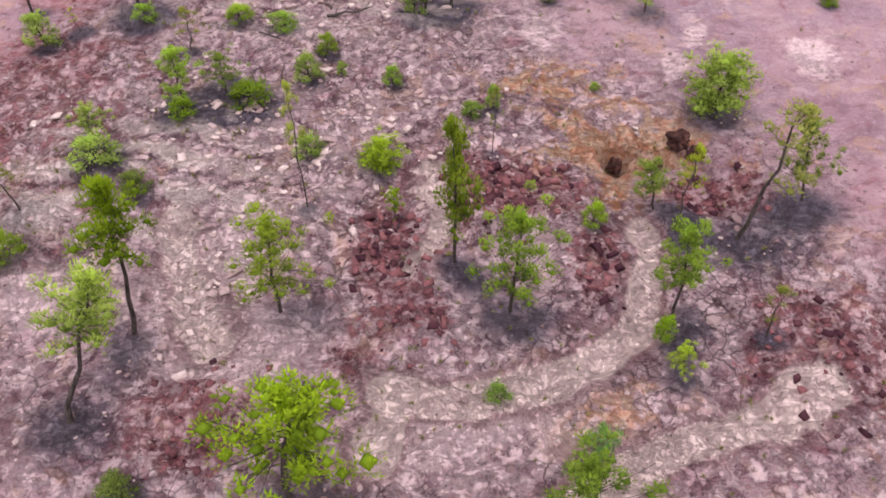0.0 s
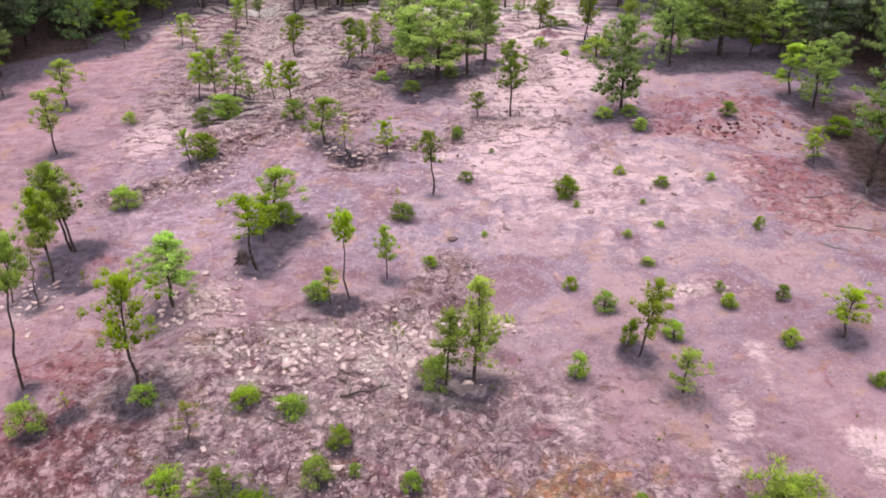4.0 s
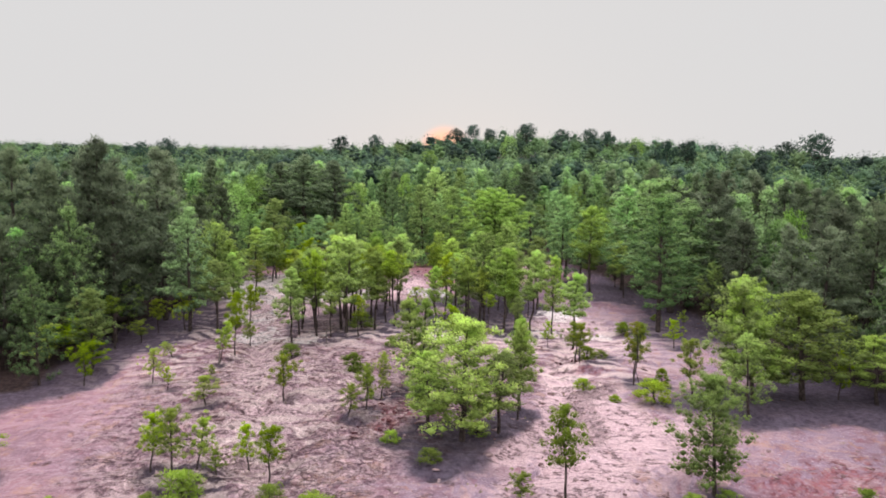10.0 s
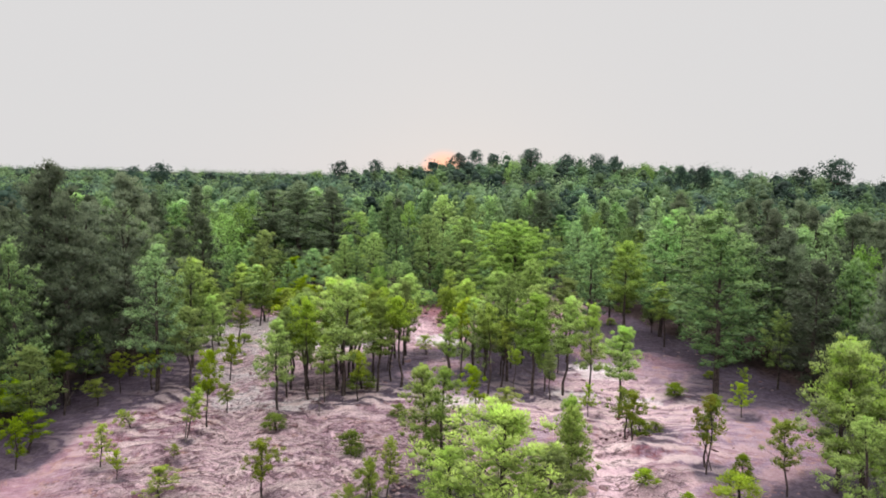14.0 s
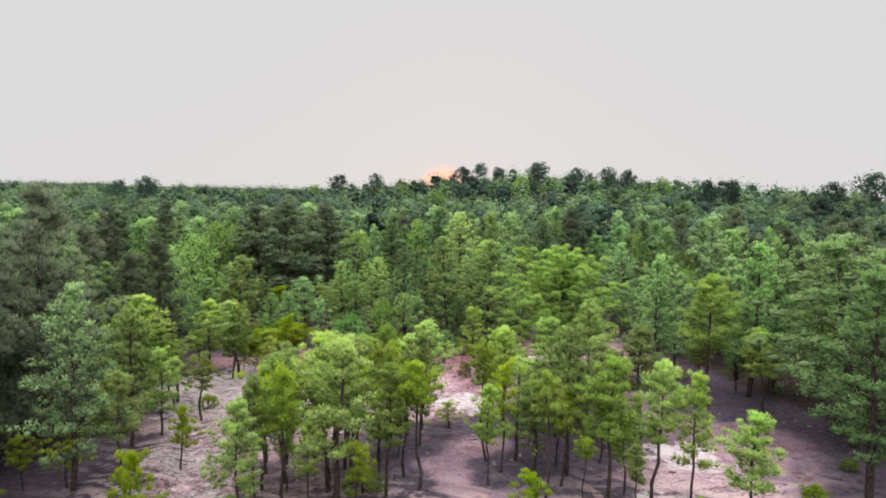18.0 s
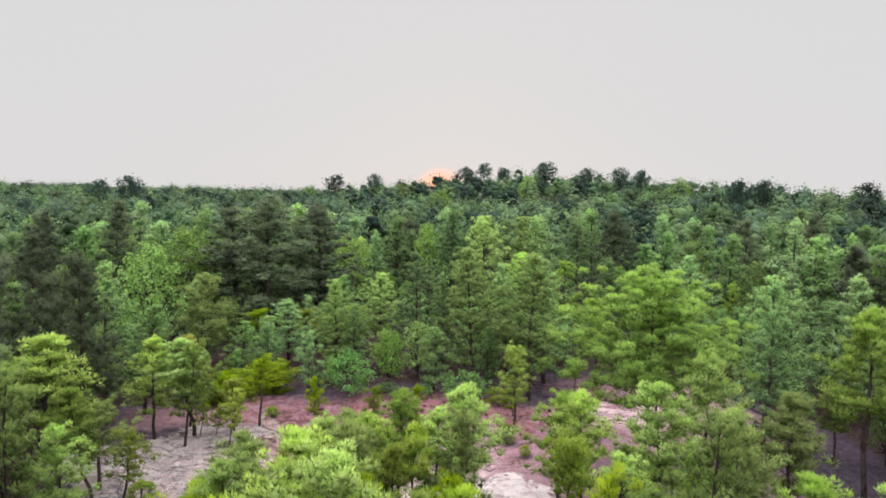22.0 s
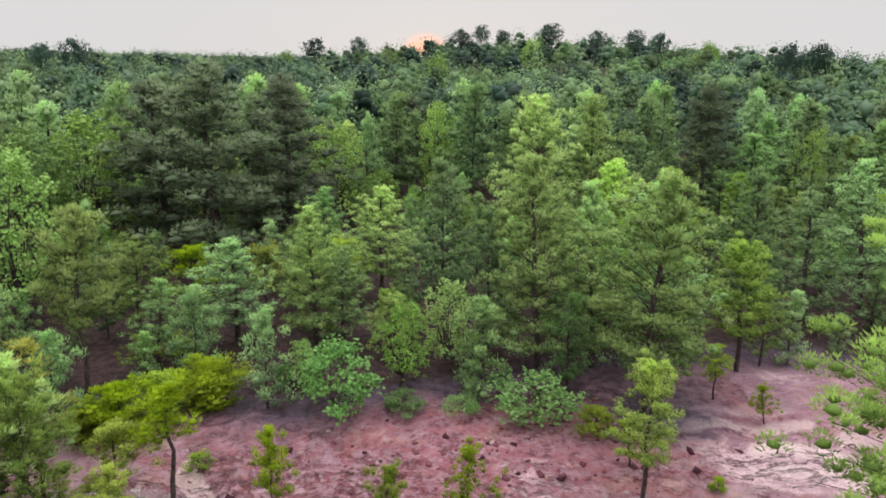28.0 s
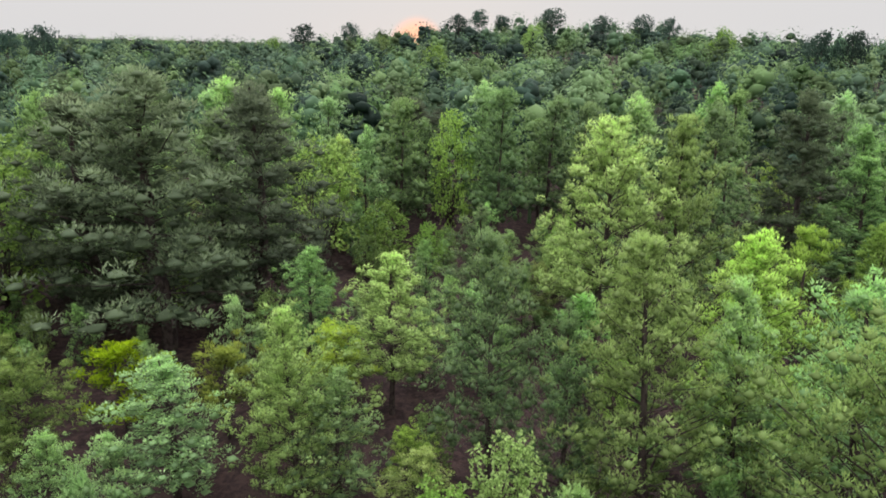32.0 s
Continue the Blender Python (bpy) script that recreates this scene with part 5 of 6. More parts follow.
plant("young", -15.0, 113.0, 4.2, 1.4)
plant("young", -12.0, 115.1, 4.0, 2.0)
plant("young", 2.1, 122.4, 2.1, 1.4, -0.2, 0.1)
plant("young", -24.7, 113.4, 4.2, 1.6, 0.3, 0.1)
plant("pole", -30.4, 124.3, 10.2, 3.7, 0.4, 0.2)
plant("young", -27.5, 115.8, 2.9, 1.4, 0.2, 0.1)
plant("young", -26.3, 115.6, 2.2, 1.4, 0.2, 0.1)
plant("young", -26.6, 126.7, 2.5, 2.2, 0.1, 0.1)
plant("young", -29.0, 127.1, 2.4, 2.0, 0.2, 0.1)
plant("young", -5.1, 119.1, 2.4, 1.5, -0.2, 0.0)
plant("bright", -7.8, 127.9, 11.6, 6.4, -0.4, 0.1)
plant("tall", -1.8, 126.8, 11.1, 6.7, -0.6, 0.2)
plant("tall", -12.9, 131.2, 10.8, 4.3, -0.2, -0.0)
plant("tall", -24.7, 130.4, 6.5, 4.5)
plant("mid", -15.6, 128.4, 4.1, 2.8)
plant("tall", -18.7, 130.3, 6.1, 3.6)
plant("tall", -10.5, 129.3, 8.8, 3.5, -0.3, 0.0)
plant("tall", -4.9, 127.9, 10.3, 3.7, -0.7, 0.1)
plant("tall", 9.6, 133.5, 8.8, 6.3, -1.0, 0.5)
plant("tall", 14.6, 136.1, 10.4, 5.5, -1.3, 0.7)
plant("tall", 5.2, 131.1, 10.4, 3.5, -0.8, 0.3)
plant("tall", -33.2, 119.7, 8.6, 4.5, 0.8, 0.5)
plant("tall", -28.3, 127.9, 5.1, 2.9, 0.6, 0.2)
plant("bush", -13.6, 112.2, 1.6, 1.7)
plant("bush", -6.0, 114.3, 1.5, 1.4)
plant("bush", -2.1, 117.3, 0.7, 0.7)
plant("bush", -4.9, 112.4, 0.7, 0.8)
plant("bush", -6.0, 121.3, 1.6, 1.8)
plant("bush", -23.3, 119.3, 0.8, 1.8)
plant("round", -27.4, 121.6, 2.8, 3.2)
plant("round", -26.2, 123.4, 2.4, 2.8)
plant("round", -24.3, 123.6, 2.7, 3.4)
plant("shrub", -18.0, 122.9, 3.8, 3.9)
plant("shrub", -14.9, 123.1, 1.0, 2.1)
plant("shrub", -12.0, 123.0, 0.9, 2.5)
plant("shrub", -8.9, 122.8, 2.5, 4.4)
plant("round", -28.6, 121.0, 2.0, 2.4)
plant("crest", -65.6, 395.0, 20.3, 9.9)
plant("crest", -46.2, 400.0, 19.1, 7.7)
plant("crest", -2.9, 420.0, 17.5, 8.8)
plant("crest", 6.2, 425.0, 18.5, 9.9)
plant("crest", 16.6, 420.0, 15.9, 8.8)
plant("crest", 35.9, 415.0, 18.7, 14.3)
plant("crest", 53.0, 390.0, 17.8, 7.7)
plant("crest", 65.0, 380.0, 18.8, 8.8)
plant("crest", 71.3, 370.0, 18.9, 7.7)
plant("crest", -126.2, 320.0, 22.3, 9.9)
plant("crest", 67.9, 260.0, 19.1, 6.6)
plant("crest", 75.4, 262.0, 19.1, 6.6)
plant("crest", 128.3, 300.0, 19.2, 9.9)
plant("crest", 122.2, 270.0, 22.8, 11.0)
plant("crest", -144.5, 330.0, 20.4, 8.8)
plant("leafy", -76.0, 395.0, 15.9, 9.0)
plant("leafy", -34.2, 400.0, 13.1, 9.0)
plant("leafy", 75.0, 330.0, 17.7, 9.0)
plant("leafy", 23.4, 380.0, 15.0, 10.0)
plant("leafy", -14.3, 300.0, 17.0, 9.0)

# ---- the wood round the clearing: single trees near the path, joined woods far off ----
rng = np.random.default_rng(77)
spots = []


def scatter(cell, x0, x1, y0, y1, room, inside):
    for gxi in range(int(x0 / cell), int(x1 / cell)):
        for gyi in range(int(y0 / cell), int(y1 / cell)):
            x, y = (gxi + rng.uniform(0.05, 0.95)) * cell, (gyi + rng.uniform(0.05, 0.95)) * cell
            if in_wood(x, y) > inside and not any((x - px) ** 2 + (y - py) ** 2 < (room + 0.22 * pw) ** 2 for px, py, pw in planted):
                yield x, y


# two clumps of slim pines on the far end of the bare ground, with the path between them
for k, x0, x1, y0, y1 in ((64, -20, -9, 87, 100), (60, -5.0, 7.4, 89, 101)):
    for _ in range(k):
        x, y = rng.uniform(x0, x1), rng.uniform(y0, y1)
        if all(math.hypot(x - px, y - py) > 1.4 for px, py, _ in planted):
            h = rng.uniform(4.0, 9.2)
            plant("pole" if rng.random() < 0.55 else "lanky", x, y, h, h * rng.uniform(0.26, 0.4))
# the thin fringe along the edges of the clearing
for k in range(150):
    x, y = rng.uniform(-46, 36), rng.uniform(58, 124)
    if -5 < in_wood(x, y) < 2 and (x < -20 or x > 12) and all(math.hypot(x - px, y - py) > 1.7 for px, py, _ in planted):
        kind = str(rng.choice(["pole", "lanky", "young", "bush"], p=[0.35, 0.2, 0.3, 0.15]))
        h = {"pole": rng.uniform(5, 8), "lanky": rng.uniform(3.5, 6), "young": rng.uniform(2, 4.5), "bush": rng.uniform(0.6, 1.4)}[kind]
        plant(kind, x, y, h, h * (rng.uniform(0.38, 0.5) if kind != "bush" else 1.2))

# low growth under the wood's front edge, where the path ends
for x, y in list(scatter(2.9, -52, 34, 124, 160, 0.9, 0.2)):
    if rng.random() < 0.85:
        kind = str(rng.choice(["under", "mid", "leafy", "shrub"], p=[0.6, 0.06, 0.24, 0.1]))
        h = {"under": rng.uniform(2.4, 6.0), "mid": rng.uniform(3, 6), "leafy": rng.uniform(2.5, 5.5), "shrub": rng.uniform(1.2, 2.5)}[kind]
        plant(kind, x, y, h, h * rng.uniform(0.42, 0.6) * (1.8 if kind == "shrub" else 1))
for x, y in scatter(4.3, -78, 74, 15, 186, 1.0, 1.0):
    if -28 < x < 14 and y < 160 and any(math.hypot(x - px, y - py) < 2.0 + 0.4 * pw for px, py, pw in planted):
        continue
    away = math.hypot(max(abs(x + 6) - 14, 0), y - min(max(y, 55), 125)) + (60 if y < 15 else 0)
    spots.append((away, x, y))
spots.sort()
SINGLE = 400
for away, x, y in spots[:SINGLE]:
    kind = str(rng.choice(["tall", "dark", "leafy", "mid"], p=[0.52, 0.1, 0.2, 0.18]))
    if (x < -32 or x > 25) and y < 140 and rng.random() < 0.4:
        kind = "dark"
    if kind == "dark" and -24 < x < 25 and y < 170:
        kind = "tall"
    h = {"tall": rng.uniform(10.5, 14.5), "dark": rng.uniform(12, 15.5), "leafy": rng.uniform(8, 12.5), "mid": rng.uniform(6, 10)}[kind]
    if abs(x + 10) < 32:
        h *= float(np.interp(y, [118, 126, 139, 150], [1, 0.5, 0.68, 1]))
    plant("under" if kind in ("tall", "dark") and h < 9 else "wood" if kind == "tall" and away > 22 else kind, x, y, h, h * rng.uniform(0.32, 0.46))


class FarWoods:
    def __init__(self):
        self.v, self.f, self.t, self.tip, self.n = [], [], [], [], 0

    def tree(self, x, y, h, w, lumps, leaves, size):
        """A distant tree: uneven leafy lumps heaped over a short trunk."""
        z0 = float(large_form(x, y))
        f = (np.arange(lumps) + rng.uniform(0.2, 0.8, lumps)) / lumps
        a = np.arange(lumps) * 2.4 + rng.uniform(0, 1.2, lumps)
        r = w * 0.29 * np.sqrt(np.clip(1 - f ** 1.5, 0.0, 1)) * rng.uniform(0.6, 1.0, lumps)
        c = np.column_stack([x + np.cos(a) * r, y + np.sin(a) * r, z0 + h * (0.42 + 0.42 * f)])
        d = unit(rng.normal(size=(lumps * leaves, 3)) + np.array([0, 0, 0.35]))
        ball = np.repeat(w * rng.uniform(0.17, 0.36, lumps), leaves)[:, None]
        v, fc = leaf_sprays(np.repeat(c, leaves, 0) + d * ball * rng.uniform(0.7, 1.02, (lumps * leaves, 1)), unit(d + np.array([0, 0, 0.3])), 1, size * 0.95, size * 1.2, rng, 0.25, 0.1)
        fc = fc[:, [0, 1, 2]] if size < 1.4 else np.concatenate([fc[:, [0, 1, 2]], fc[:, [0, 2, 3]]])
        core = (c[:, None] + CORE_V[None] * (ball[::leaves] * rng.uniform(0.28, 0.56, (lumps, len(CORE_V))))[:, :, None] * np.array([1, 1, 0.85])).reshape(-1, 3)
        cf = (np.arange(lumps)[:, None, None] * len(CORE_V) + CORE_F[None]).reshape(-1, 3)
        trunk = np.array([[x - 0.2, y, z0 - 0.3], [x + 0.2, y, z0 - 0.3], [x, y + 0.3, z0 - 0.3], [x, y, z0 + h * 0.6]])
        tf = np.array([[0, 1, 3], [1, 2, 3], [2, 0, 3]])
        # Cores darker than the leaves, lightest on top: canopy shading put into the colour
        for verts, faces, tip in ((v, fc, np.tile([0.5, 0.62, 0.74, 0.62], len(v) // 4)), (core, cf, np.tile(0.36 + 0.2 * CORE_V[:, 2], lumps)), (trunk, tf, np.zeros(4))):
            self.v.append(verts)
            self.f.append(faces + self.n)
            self.tip.append(tip)
            self.n += len(verts)
        self.t.append(np.full(len(v) + len(core) + 4, rng.uniform(0, 1)))


ico = bmesh.new()
bmesh.ops.create_icosphere(ico, subdivisions=1, radius=1.0)
CORE_V, CORE_F = np.array([v.co for v in ico.verts]), np.array([[v.index for v in f.verts] for f in ico.faces])
ico.free()
far = {"dark": FarWoods(), "tall": FarWoods(), "leafy": FarWoods()}
rest = [(x, y) for _, x, y in spots[SINGLE:]]
rest += [(x, y) for x, y in scatter(7.0, -160, 160, -90, 235, 0.5, 1.0) if not (-78 < x < 74 and 15 < y < 186) and (abs(x) < 0.75 * (y + 15) + 35 or rng.random() < 0.3)]
far_trees = [(x, y, rng.uniform(5.5, 8.5), 0.62) for x, y in rest]
cell = 10.0
for gxi in range(-36, 38):
    for gyi in range(23, 54):
        x, y = (gxi + rng.uniform(0.1, 0.9)) * cell, (gyi + rng.uniform(0.1, 0.9)) * cell
        if abs(x) < 0.66 * y + 20:
            far_trees.append((x, y, rng.uniform(8, 15), 0.9))
for gxi in range(-34, 36):
    for gyi in range(0, 10):
        x, y = (gxi + rng.uniform(0.1, 0.9)) * 14.0, 545 + (gyi + rng.uniform(0.1, 0.9)) * 14.0
        far_trees.append((x, y, rng.uniform(11, 16), 1.3))
for x, y, w, leaf in far_trees:
    shade = value_noise(x / 22, y / 22, 33)
    kind = "leafy" if rng.random() < 0.8 - 0.75 * shade else str(rng.choice(["tall", "dark"], p=[0.6 - 0.3 * shade, 0.4 + 0.3 * shade]))
    seen = y > -10
    far[kind].tree(x, y, rng.uniform(8, 15.5) + (2.2 * min(max((x - 45) / 50, 0), 1) if 180 < y < 430 else 0), w, 9 if y < 330 else 7, 5 if not seen else 32 if y < 330 else 20, (leaf * 0.85 if y < 330 else leaf) if seen else 1.6)
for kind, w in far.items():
    ob = new("far_woods", toned_blades("far_woods_" + kind, np.concatenate(w.v), np.concatenate(w.f), np.concatenate(w.tip), NEEDLES["far_" + kind], np.concatenate(w.t)))
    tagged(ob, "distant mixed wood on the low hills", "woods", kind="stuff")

# pine straw, and the soft shade under the clearing's trees, put into the soil colour
straw_shade = np.zeros_like(X)
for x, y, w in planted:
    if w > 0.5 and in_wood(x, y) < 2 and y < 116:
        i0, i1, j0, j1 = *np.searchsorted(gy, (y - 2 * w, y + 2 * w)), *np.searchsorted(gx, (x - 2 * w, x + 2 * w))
        straw_shade[i0:i1, j0:j1] += (0.62 if y < 78 else 0.55) * blob(X[i0:i1, j0:j1], Y[i0:i1, j0:j1], x + 0.1 * w, y - 0.15 * w, 0.8 * w, 0.65 * w)
SOIL["litter_shade"] = np.clip(SOIL["litter_shade"] + np.minimum(straw_shade, 0.72) - 0.8 * rill - 0.3 * SOIL["pale"], 0, 1)
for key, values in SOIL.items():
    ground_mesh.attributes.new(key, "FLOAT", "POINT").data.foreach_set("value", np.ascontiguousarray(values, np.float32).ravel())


# ---- boulders, stumps and fallen wood ----
def rock_lump(name, seed, size, material, jag=1.0):
    """A jagged weathered lump, resting partly sunk."""
    bm = bmesh.new()
    bmesh.ops.create_icosphere(bm, subdivisions=3, radius=1.0)
    for v in bm.verts:
        d = v.co.normalized()
        k = 1 + jag * 0.45 * noise.noise(d * 1.6 + Vector((seed, 0, 0))) + jag * 0.22 * noise.noise(d * 4 + Vector((0, seed, 0))) + jag * 0.1 * noise.noise(d * 9)
        v.co = Vector((d.x * size[0] * k, d.y * size[1] * k, d.z * size[2] * k))
    me = bpy.data.meshes.new(name)
    bm.to_mesh(me)
    bm.free()
    me.materials.append(material)
    return me


def earth(name, a, b):
    s = Mat(name, 0.95)
    s.bump(s.noise(7, 7, 0.7), 1.0, 0.08)
    return s.colour(s.mix(s.span(s.noise(3, 6, 0.7), 0.35, 0.65), a, b))


IRON_STONE = earth("dark_ironstone", (0.03, 0.014, 0.014), (0.12, 0.05, 0.045))
# Third lump is added as the dark of a hole in the scarp, no boulder
for i, (x, y, s) in enumerate([(9.0, 21.0, (0.48, 0.34, 0.4)), (9.7, 20.6, (0.34, 0.28, 0.28)), (6.9, 21.2, (0.3, 0.26, 0.36)), (8.3, 20.4, (0.2, 0.17, 0.15))]):
    ob = new("boulder", rock_lump("boulder", i + 3, s, IRON_STONE, 1.3))
    ob.location = (x, y, float(land(x, y)) + s[2] * 0.2)
    tagged(ob, "dark rusty lump sunk in orange clay, boulders and one for a shaded hole", "boulder", "boulders by the washed-out hole")

def stump(x, y, r, h):
    p = Pieces()
    p.tube([[0, 0, -0.2], [0, 0, 0.05], [0.02, 0, h * 0.6], [0.05, 0.02, h], [0.05, 0.02, h * 0.9]], [r * 1.5, r * 1.2, r, r * 0.92, 0.02], 9)
    for k in range(5):
        a = k * 1.26 + 0.3
        p.tube([[math.cos(a) * r * 0.8, math.sin(a) * r * 0.8, 0.12], [math.cos(a) * r * 2.2, math.sin(a) * r * 2.2, -0.08]], [r * 0.35, r * 0.12], 5)
    ob = new("tree_stump", p.mesh("tree_stump", BARK, True))
    ob.location = (x, y, float(land(x, y)))
    tagged(ob, "dark weathered pine stump with spread roots", "tree stump")


stump(-12.2, 38.3, 0.26, 0.5)


def fallen(x, y, length, turn, r, up=0.0, seed=1, material=None, dark=False):
    """A fallen stem with a few snapped side branches, following the ground."""
    q = random.Random(seed)
    p = Pieces()
    c, s = math.cos(radians(turn)), math.sin(radians(turn))
    pts = []
    for k in range(6):
        d = length * k / 5
        px, py = c * d + q.uniform(-0.06, 0.06) * length * 0.3, s * d + q.uniform(-0.06, 0.06) * length * 0.3
        pts.append([px, py, float(land(x + px, y + py)) - float(land(x, y)) + r * 0.5 + up * d])
    p.tube(pts, [r * (1 - 0.14 * k) for k in range(6)], 6)
    for k in range(1, 5):
        a = radians(turn + q.choice((-1, 1)) * q.uniform(30, 70))
        ln = length * q.uniform(0.12, 0.28)
        b = pts[k]
        p.tube([b, [b[0] + math.cos(a) * ln, b[1] + math.sin(a) * ln, b[2] + ln * q.uniform(0.1, 0.5)]], [r * 0.4, 0.008], 4)
    ob = new("fallen_branch", p.mesh("fallen_branch", material or GREY_WOOD, True))
    ob.location = (x, y, float(land(x, y)))
    tagged(ob, "fallen dark pine stem with snapped twigs" if material else "fallen grey branch bleached by the weather", "fallen branch", "fallen wood")


fallen(-5.6, 28.6, 2.2, 18, 0.07, 0.12, 2, BARK)
fallen(-13.6, 127.6, 1.8, 150, 0.05, 0.08, 3)
fallen(-12.4, 126.4, 1.4, 60, 0.05, 0.02, 4)
fallen(-43.0, 95.6, 4.0, 35, 0.09, 0.5, 5)
for i, (x, y, ln, a) in enumerate([(21, 42, 2.6, -20), (22.5, 43.5, 2.0, 40), (23.5, 41, 2.4, -50), (20.5, 45, 1.8, 10), (24.5, 45.5, 2.2, 75), (19.5, 40.2, 1.4, -35)]):
    fallen(x, y, ln, a, 0.04, 0.02, 10 + i)
for i, (x, y, ln, a) in enumerate([(-6, 99, 2.0, 20), (3, 96, 2.4, 120), (-17, 93, 1.8, -30), (8, 112, 2.2, 65), (1, 117.5, 1.6, 10), (-8.5, 27.5, 1.2, -25)]):
    fallen(x, y, ln, a, 0.045, 0.02, 30 + i, BARK if i % 2 else None)

# ---- broken rock lying in heaps: pale crust and dark red ironstone ----
def rock_bits(name, a, b):
    m = Mat(name, 0.95)
    geo = m.n.new("ShaderNodeNewGeometry")
    m.bump(m.noise(11, 5, 0.7), 0.8, 0.03)
    return m.colour(m.mix(m.span(m.noise(8, 5, 0.7), 0.35, 0.7, 0, 0.5), m.mix(m.span(geo.outputs["Random Per Island"], 0, 1), a, b), a))


BIT_V = np.array([[x, y, z] for z in (-1, 1) for y in (-1, 1) for x in (-1, 1)], float)
BIT_F = np.array([[0, 2, 3, 1], [4, 5, 7, 6], [0, 1, 5, 4], [2, 6, 7, 3], [0, 4, 6, 2], [1, 3, 7, 5]])


def rubble(name, label, rows, low, high, material, seed, squash=0.45):
    """Angular bits strewn over soft patches: rows of (x, y, half width, half depth, how many)."""
    r = np.random.default_rng(seed)
    heap = Pieces()
    for cx, cy, rx, ry, n in rows:
        for x, y in np.column_stack([r.normal(cx, rx * 0.62, n), r.normal(cy, ry * 0.62, n)]):
            size = low + (high - low) * r.random() ** 2.2
            turn = r.uniform(0, 6.28)
            v = BIT_V * r.uniform(0.35, 1.1, (len(BIT_V), 3)) * np.array([size * r.uniform(0.9, 1.8), size, size * squash * r.uniform(0.6, 1.4)])
            v[:, 2] += r.uniform(-0.3, 0.3) * v[:, 0]
            v = np.column_stack([v[:, 0] * math.cos(turn) - v[:, 1] * math.sin(turn), v[:, 0] * math.sin(turn) + v[:, 1] * math.cos(turn), v[:, 2]])
            heap.add(v + np.array([x, y, float(land(x, y)) + size * 0.06]), BIT_F)
    tagged(new(name, heap.mesh(name, material)), label, "stones", kind="stuff")


rubble("pale_rubble", "pale pinkish broken crust lying on the clay", [(-13.1, 34.6, 2.0, 1.8, 200), (-6.5, 31.2, 4.2, 1.8, 400), (-2.0, 33.6, 3.0, 1.0, 130), (1.1, 33.5, 1.7, 0.6, 60), (11.1, 36.1, 1.8, 0.6, 40),
                                                                       (-8.0, 14.4, 1.2, 2.4, 90), (-16.5, 49.0, 2.2, 3.5, 90), (-13.0, 54.0, 3.5, 1.0, 120), (-6.0, 51.3, 4.0, 1.0, 120), (3.0, 55.2, 3.0, 0.8, 60), (-17.4, 63.7, 2.7, 3.8, 130), (-22.4, 35.6, 2.0, 1.8, 70), (-6.0, 22.0, 7.0, 4.0, 330)],
       0.03, 0.2, rock_bits("pale_crust", (0.34, 0.225, 0.235), (0.68, 0.51, 0.51)), 21, 0.35)
rubble("ironstone_rubble", "dark maroon broken ironstone on red clay", [(2.0, 18.8, 1.9, 1.1, 330), (-1.9, 16.2, 0.9, 1.3, 180), (10.2, 18.9, 1.3, 0.8, 80), (5.6, 15.8, 0.7, 1.5, 60), (-0.8, 13.5, 1.1, 1.2, 60), (12.1, 12.4, 2.2, 1.7, 90),
                                                                        (-7.3, 9.8, 1.2, 1.4, 60), (18.5, 54.5, 4.0, 1.6, 120), (8.2, 82.0, 1.6, 1.4, 60), (-7.7, 67.5, 1.8, 3.0, 60), (-11.0, 119.5, 8.0, 3.5, 150)],
       0.03, 0.17, rock_bits("ironstone_bits", (0.045, 0.014, 0.024), (0.26, 0.1, 0.11)), 22, 0.6)

# ---- dry weeds on the stony clay ----
WEEDS = leaf_material("dry_weeds", (0.16, 0.14, 0.03), (0.42, 0.38, 0.09), 0.3)
gr = np.random.default_rng(9)
wx, wy = [], []
while len(wx) < 420:
    x, y = gr.uniform(-20, 16), gr.uniform(6, 80) if gr.random() < 0.4 else gr.uniform(7, 34)
    if gr.random() < 0.1 + float(stony_part(x, y)) and value_noise(x * 0.3, y * 0.3, 61) > 0.5:
        wx.append(x)
        wy.append(y)
at = np.column_stack([wx, wy, land(np.array(wx), np.array(wy)) - 0.02])
v, f = needle_tufts(at, np.tile([0, 0, 1.0], (len(at), 1)), 16, 0.2, 0.022, gr, 0.5)
tagged(new("weeds", toned_blades("weeds", v, f, (0, 0, 1), WEEDS)), "sparse dry yellow-green weeds on stony clay", "weeds", kind="stuff")


# ---- loose stones on the clay: larger ones singly, grit joined ----
def stone_shape(seed):
    bm = bmesh.new()
    bmesh.ops.create_icosphere(bm, subdivisions=1, radius=1.0)
    r = random.Random(seed)
    for v in bm.verts:
        v.co = v.co * r.uniform(0.5, 1.25)
        v.co.z *= 0.55
    me = bpy.data.meshes.new("stone")
    bmesh.ops.triangulate(bm, faces=bm.faces)
    bm.to_mesh(me)
    bm.free()
    me.materials.append(STONE)
    return me


def stone_spots(n, r, far=0.45):
    """Places on stony ground, thinner where the clay is smooth."""
    while n:
        x, y = r.uniform(-26, 24), r.uniform(5, 122) if r.random() < far else r.uniform(6, 34)
        keep = 0.12 + 0.88 * float(stony_part(x, y)) + 0.5 * float(blob(x, y, 10, 21, 4, 3)) + 0.7 * float(blob(x, y, 20, 57, 8, 4)) + 0.5 * float(blob(x, y, -12, 118, 12, 6))
        if r.random() < keep and float(value_noise(x * 0.5, y * 0.5, 12)) > 0.45:
            n -= 1
            yield x, y


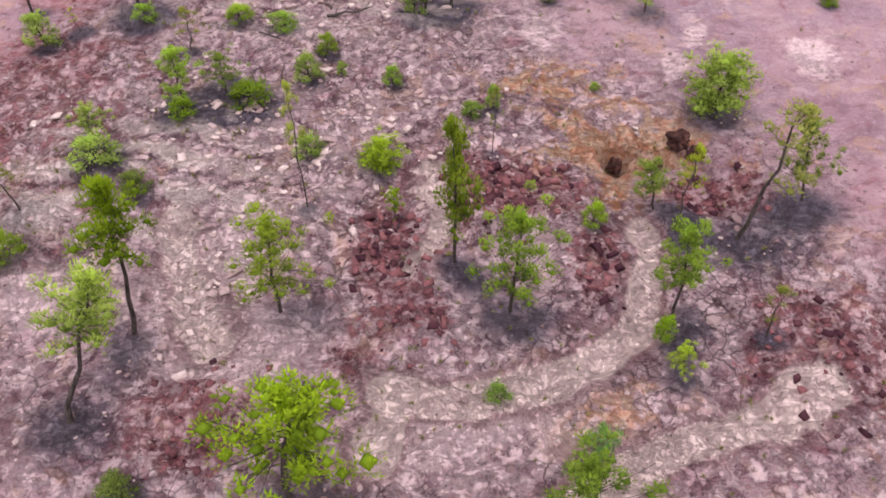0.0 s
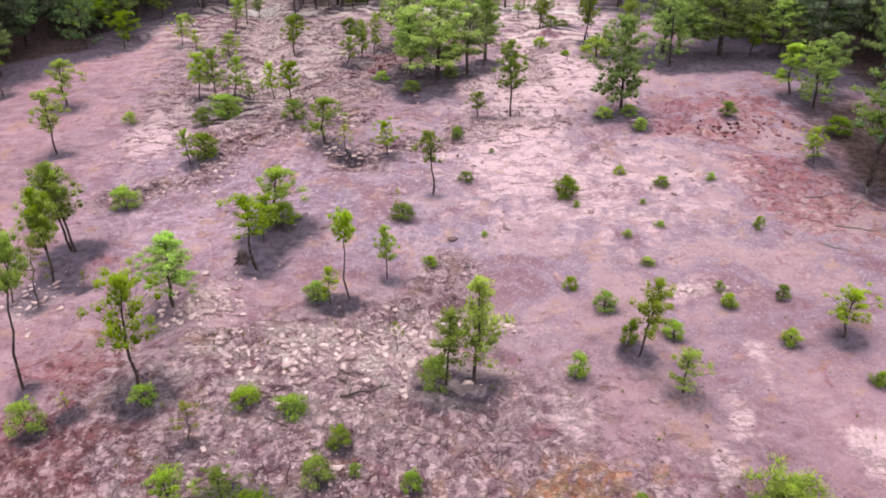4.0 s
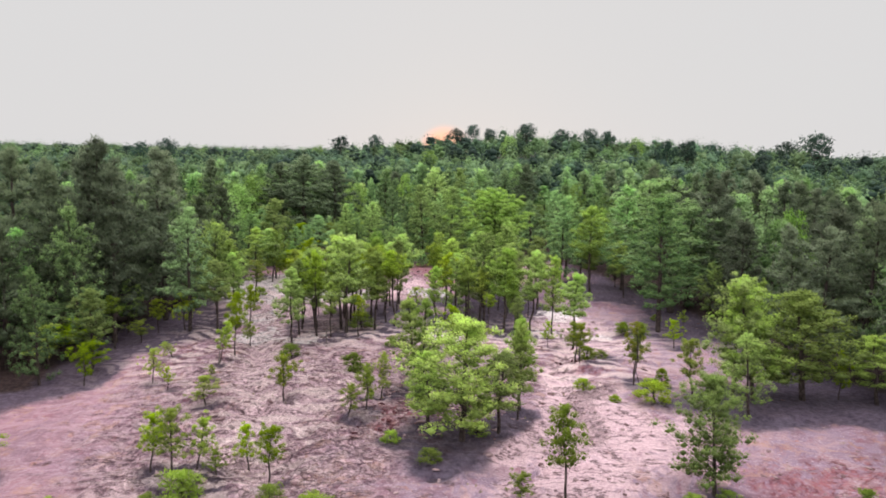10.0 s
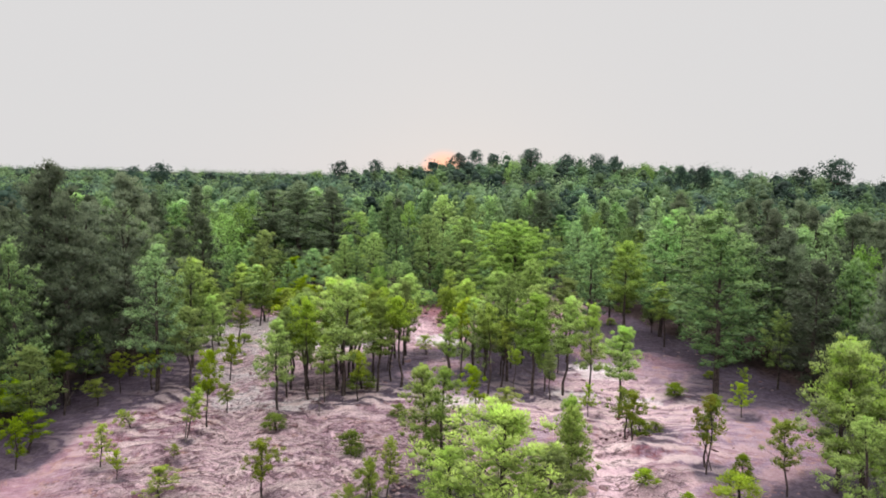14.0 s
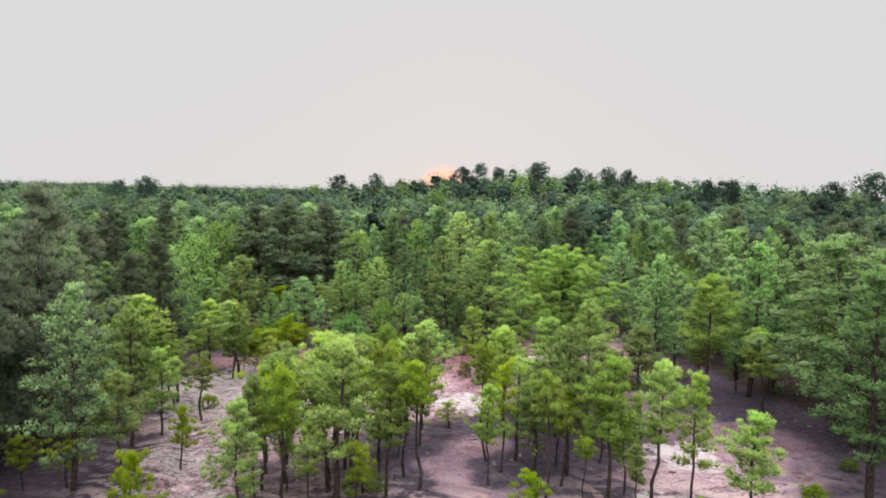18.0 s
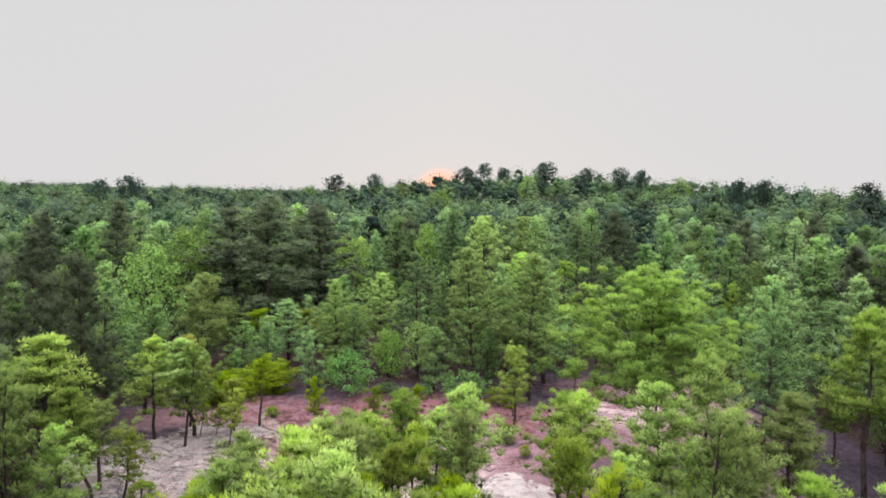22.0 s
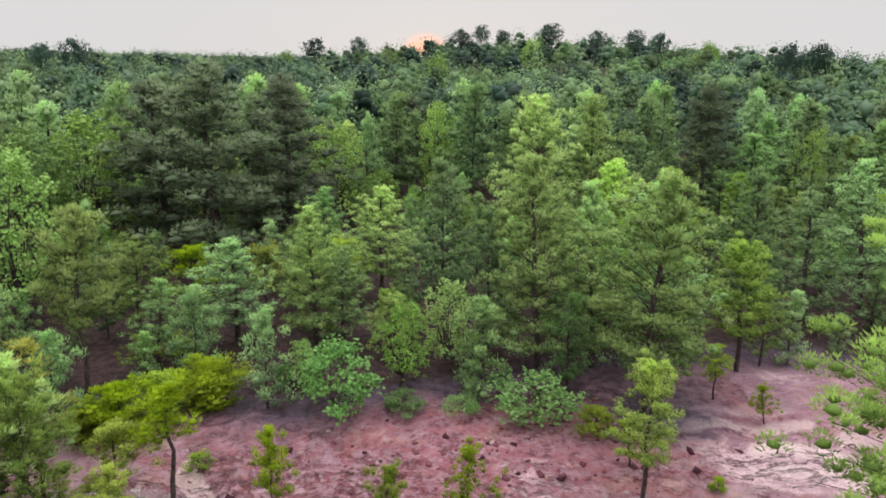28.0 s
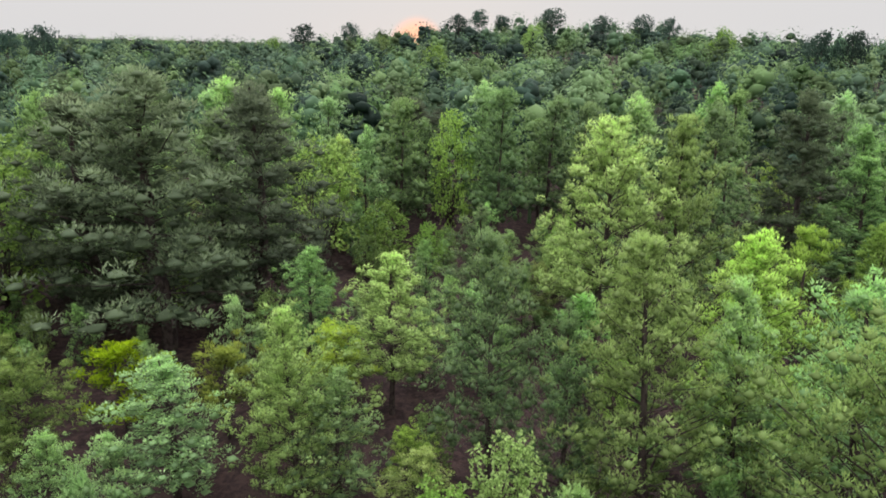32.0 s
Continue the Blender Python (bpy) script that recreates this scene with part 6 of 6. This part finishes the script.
rr = random.Random(3)
SHAPES = [stone_shape(i) for i in range(6)]
for x, y in stone_spots(280, rr):
    s = rr.uniform(0.07, 0.15) * (1.8 if rr.random() < 0.1 else 1)
    ob = part("stone", SHAPES[rr.randrange(6)], ground)
    ob.matrix_world = Matrix.Translation((x, y, float(land(x, y)) + s * 0.12)) @ pose(0, 0, 0, rr.uniform(-15, 15), rr.uniform(-15, 15), rr.uniform(0, 360)) @ Matrix.Diagonal((s * rr.uniform(0.8, 1.5), s, s * rr.uniform(0.7, 1.2), 1))
ico = bmesh.new()
bmesh.ops.create_icosphere(ico, subdivisions=1, radius=1.0)
iv = np.array([v.co for v in ico.verts])
jf = np.array([[v.index for v in f.verts] for f in ico.faces])
ico.free()
grit = Pieces()
for x, y in stone_spots(3000, rr):
    s = rr.uniform(0.025, 0.075)
    jit = np.array([[rr.uniform(0.7, 1.2)] for _ in iv])
    grit.add(iv * jit * np.array([s * rr.uniform(0.8, 1.6), s, s * 0.6]) + np.array([x, y, float(land(x, y)) + 0.1 * s]), jf)
tagged(new("gravel", grit.mesh("gravel", STONE)), "small loose stones scattered over bare clay", "gravel", kind="stuff")
slabs = Pieces()
for x, y in stone_spots(3800, rr, 0.9):
    if y < 40:
        continue
    s = rr.uniform(0.06, 0.2) * (1.7 if rr.random() < 0.1 and y < 100 else 1) * (0.6 if y > 105 else 1)
    jit = np.array([[rr.uniform(0.45, 1.4)] for _ in iv])
    a = rr.uniform(0, 6.28)
    flat = iv * jit * np.array([s * rr.uniform(1.0, 2.0), s, s * rr.uniform(0.22, 0.45)])
    flat = np.column_stack([flat[:, 0] * math.cos(a) - flat[:, 1] * math.sin(a), flat[:, 0] * math.sin(a) + flat[:, 1] * math.cos(a), flat[:, 2] + rr.uniform(-0.2, 0.2) * flat[:, 0]])
    slabs.add(flat + np.array([x, y, float(land(x, y))]), jf)
tagged(new("stone_slabs", slabs.mesh("stone_slabs", STONE)), "flat pale broken stones bedded in eroded clay", "stones", kind="stuff")
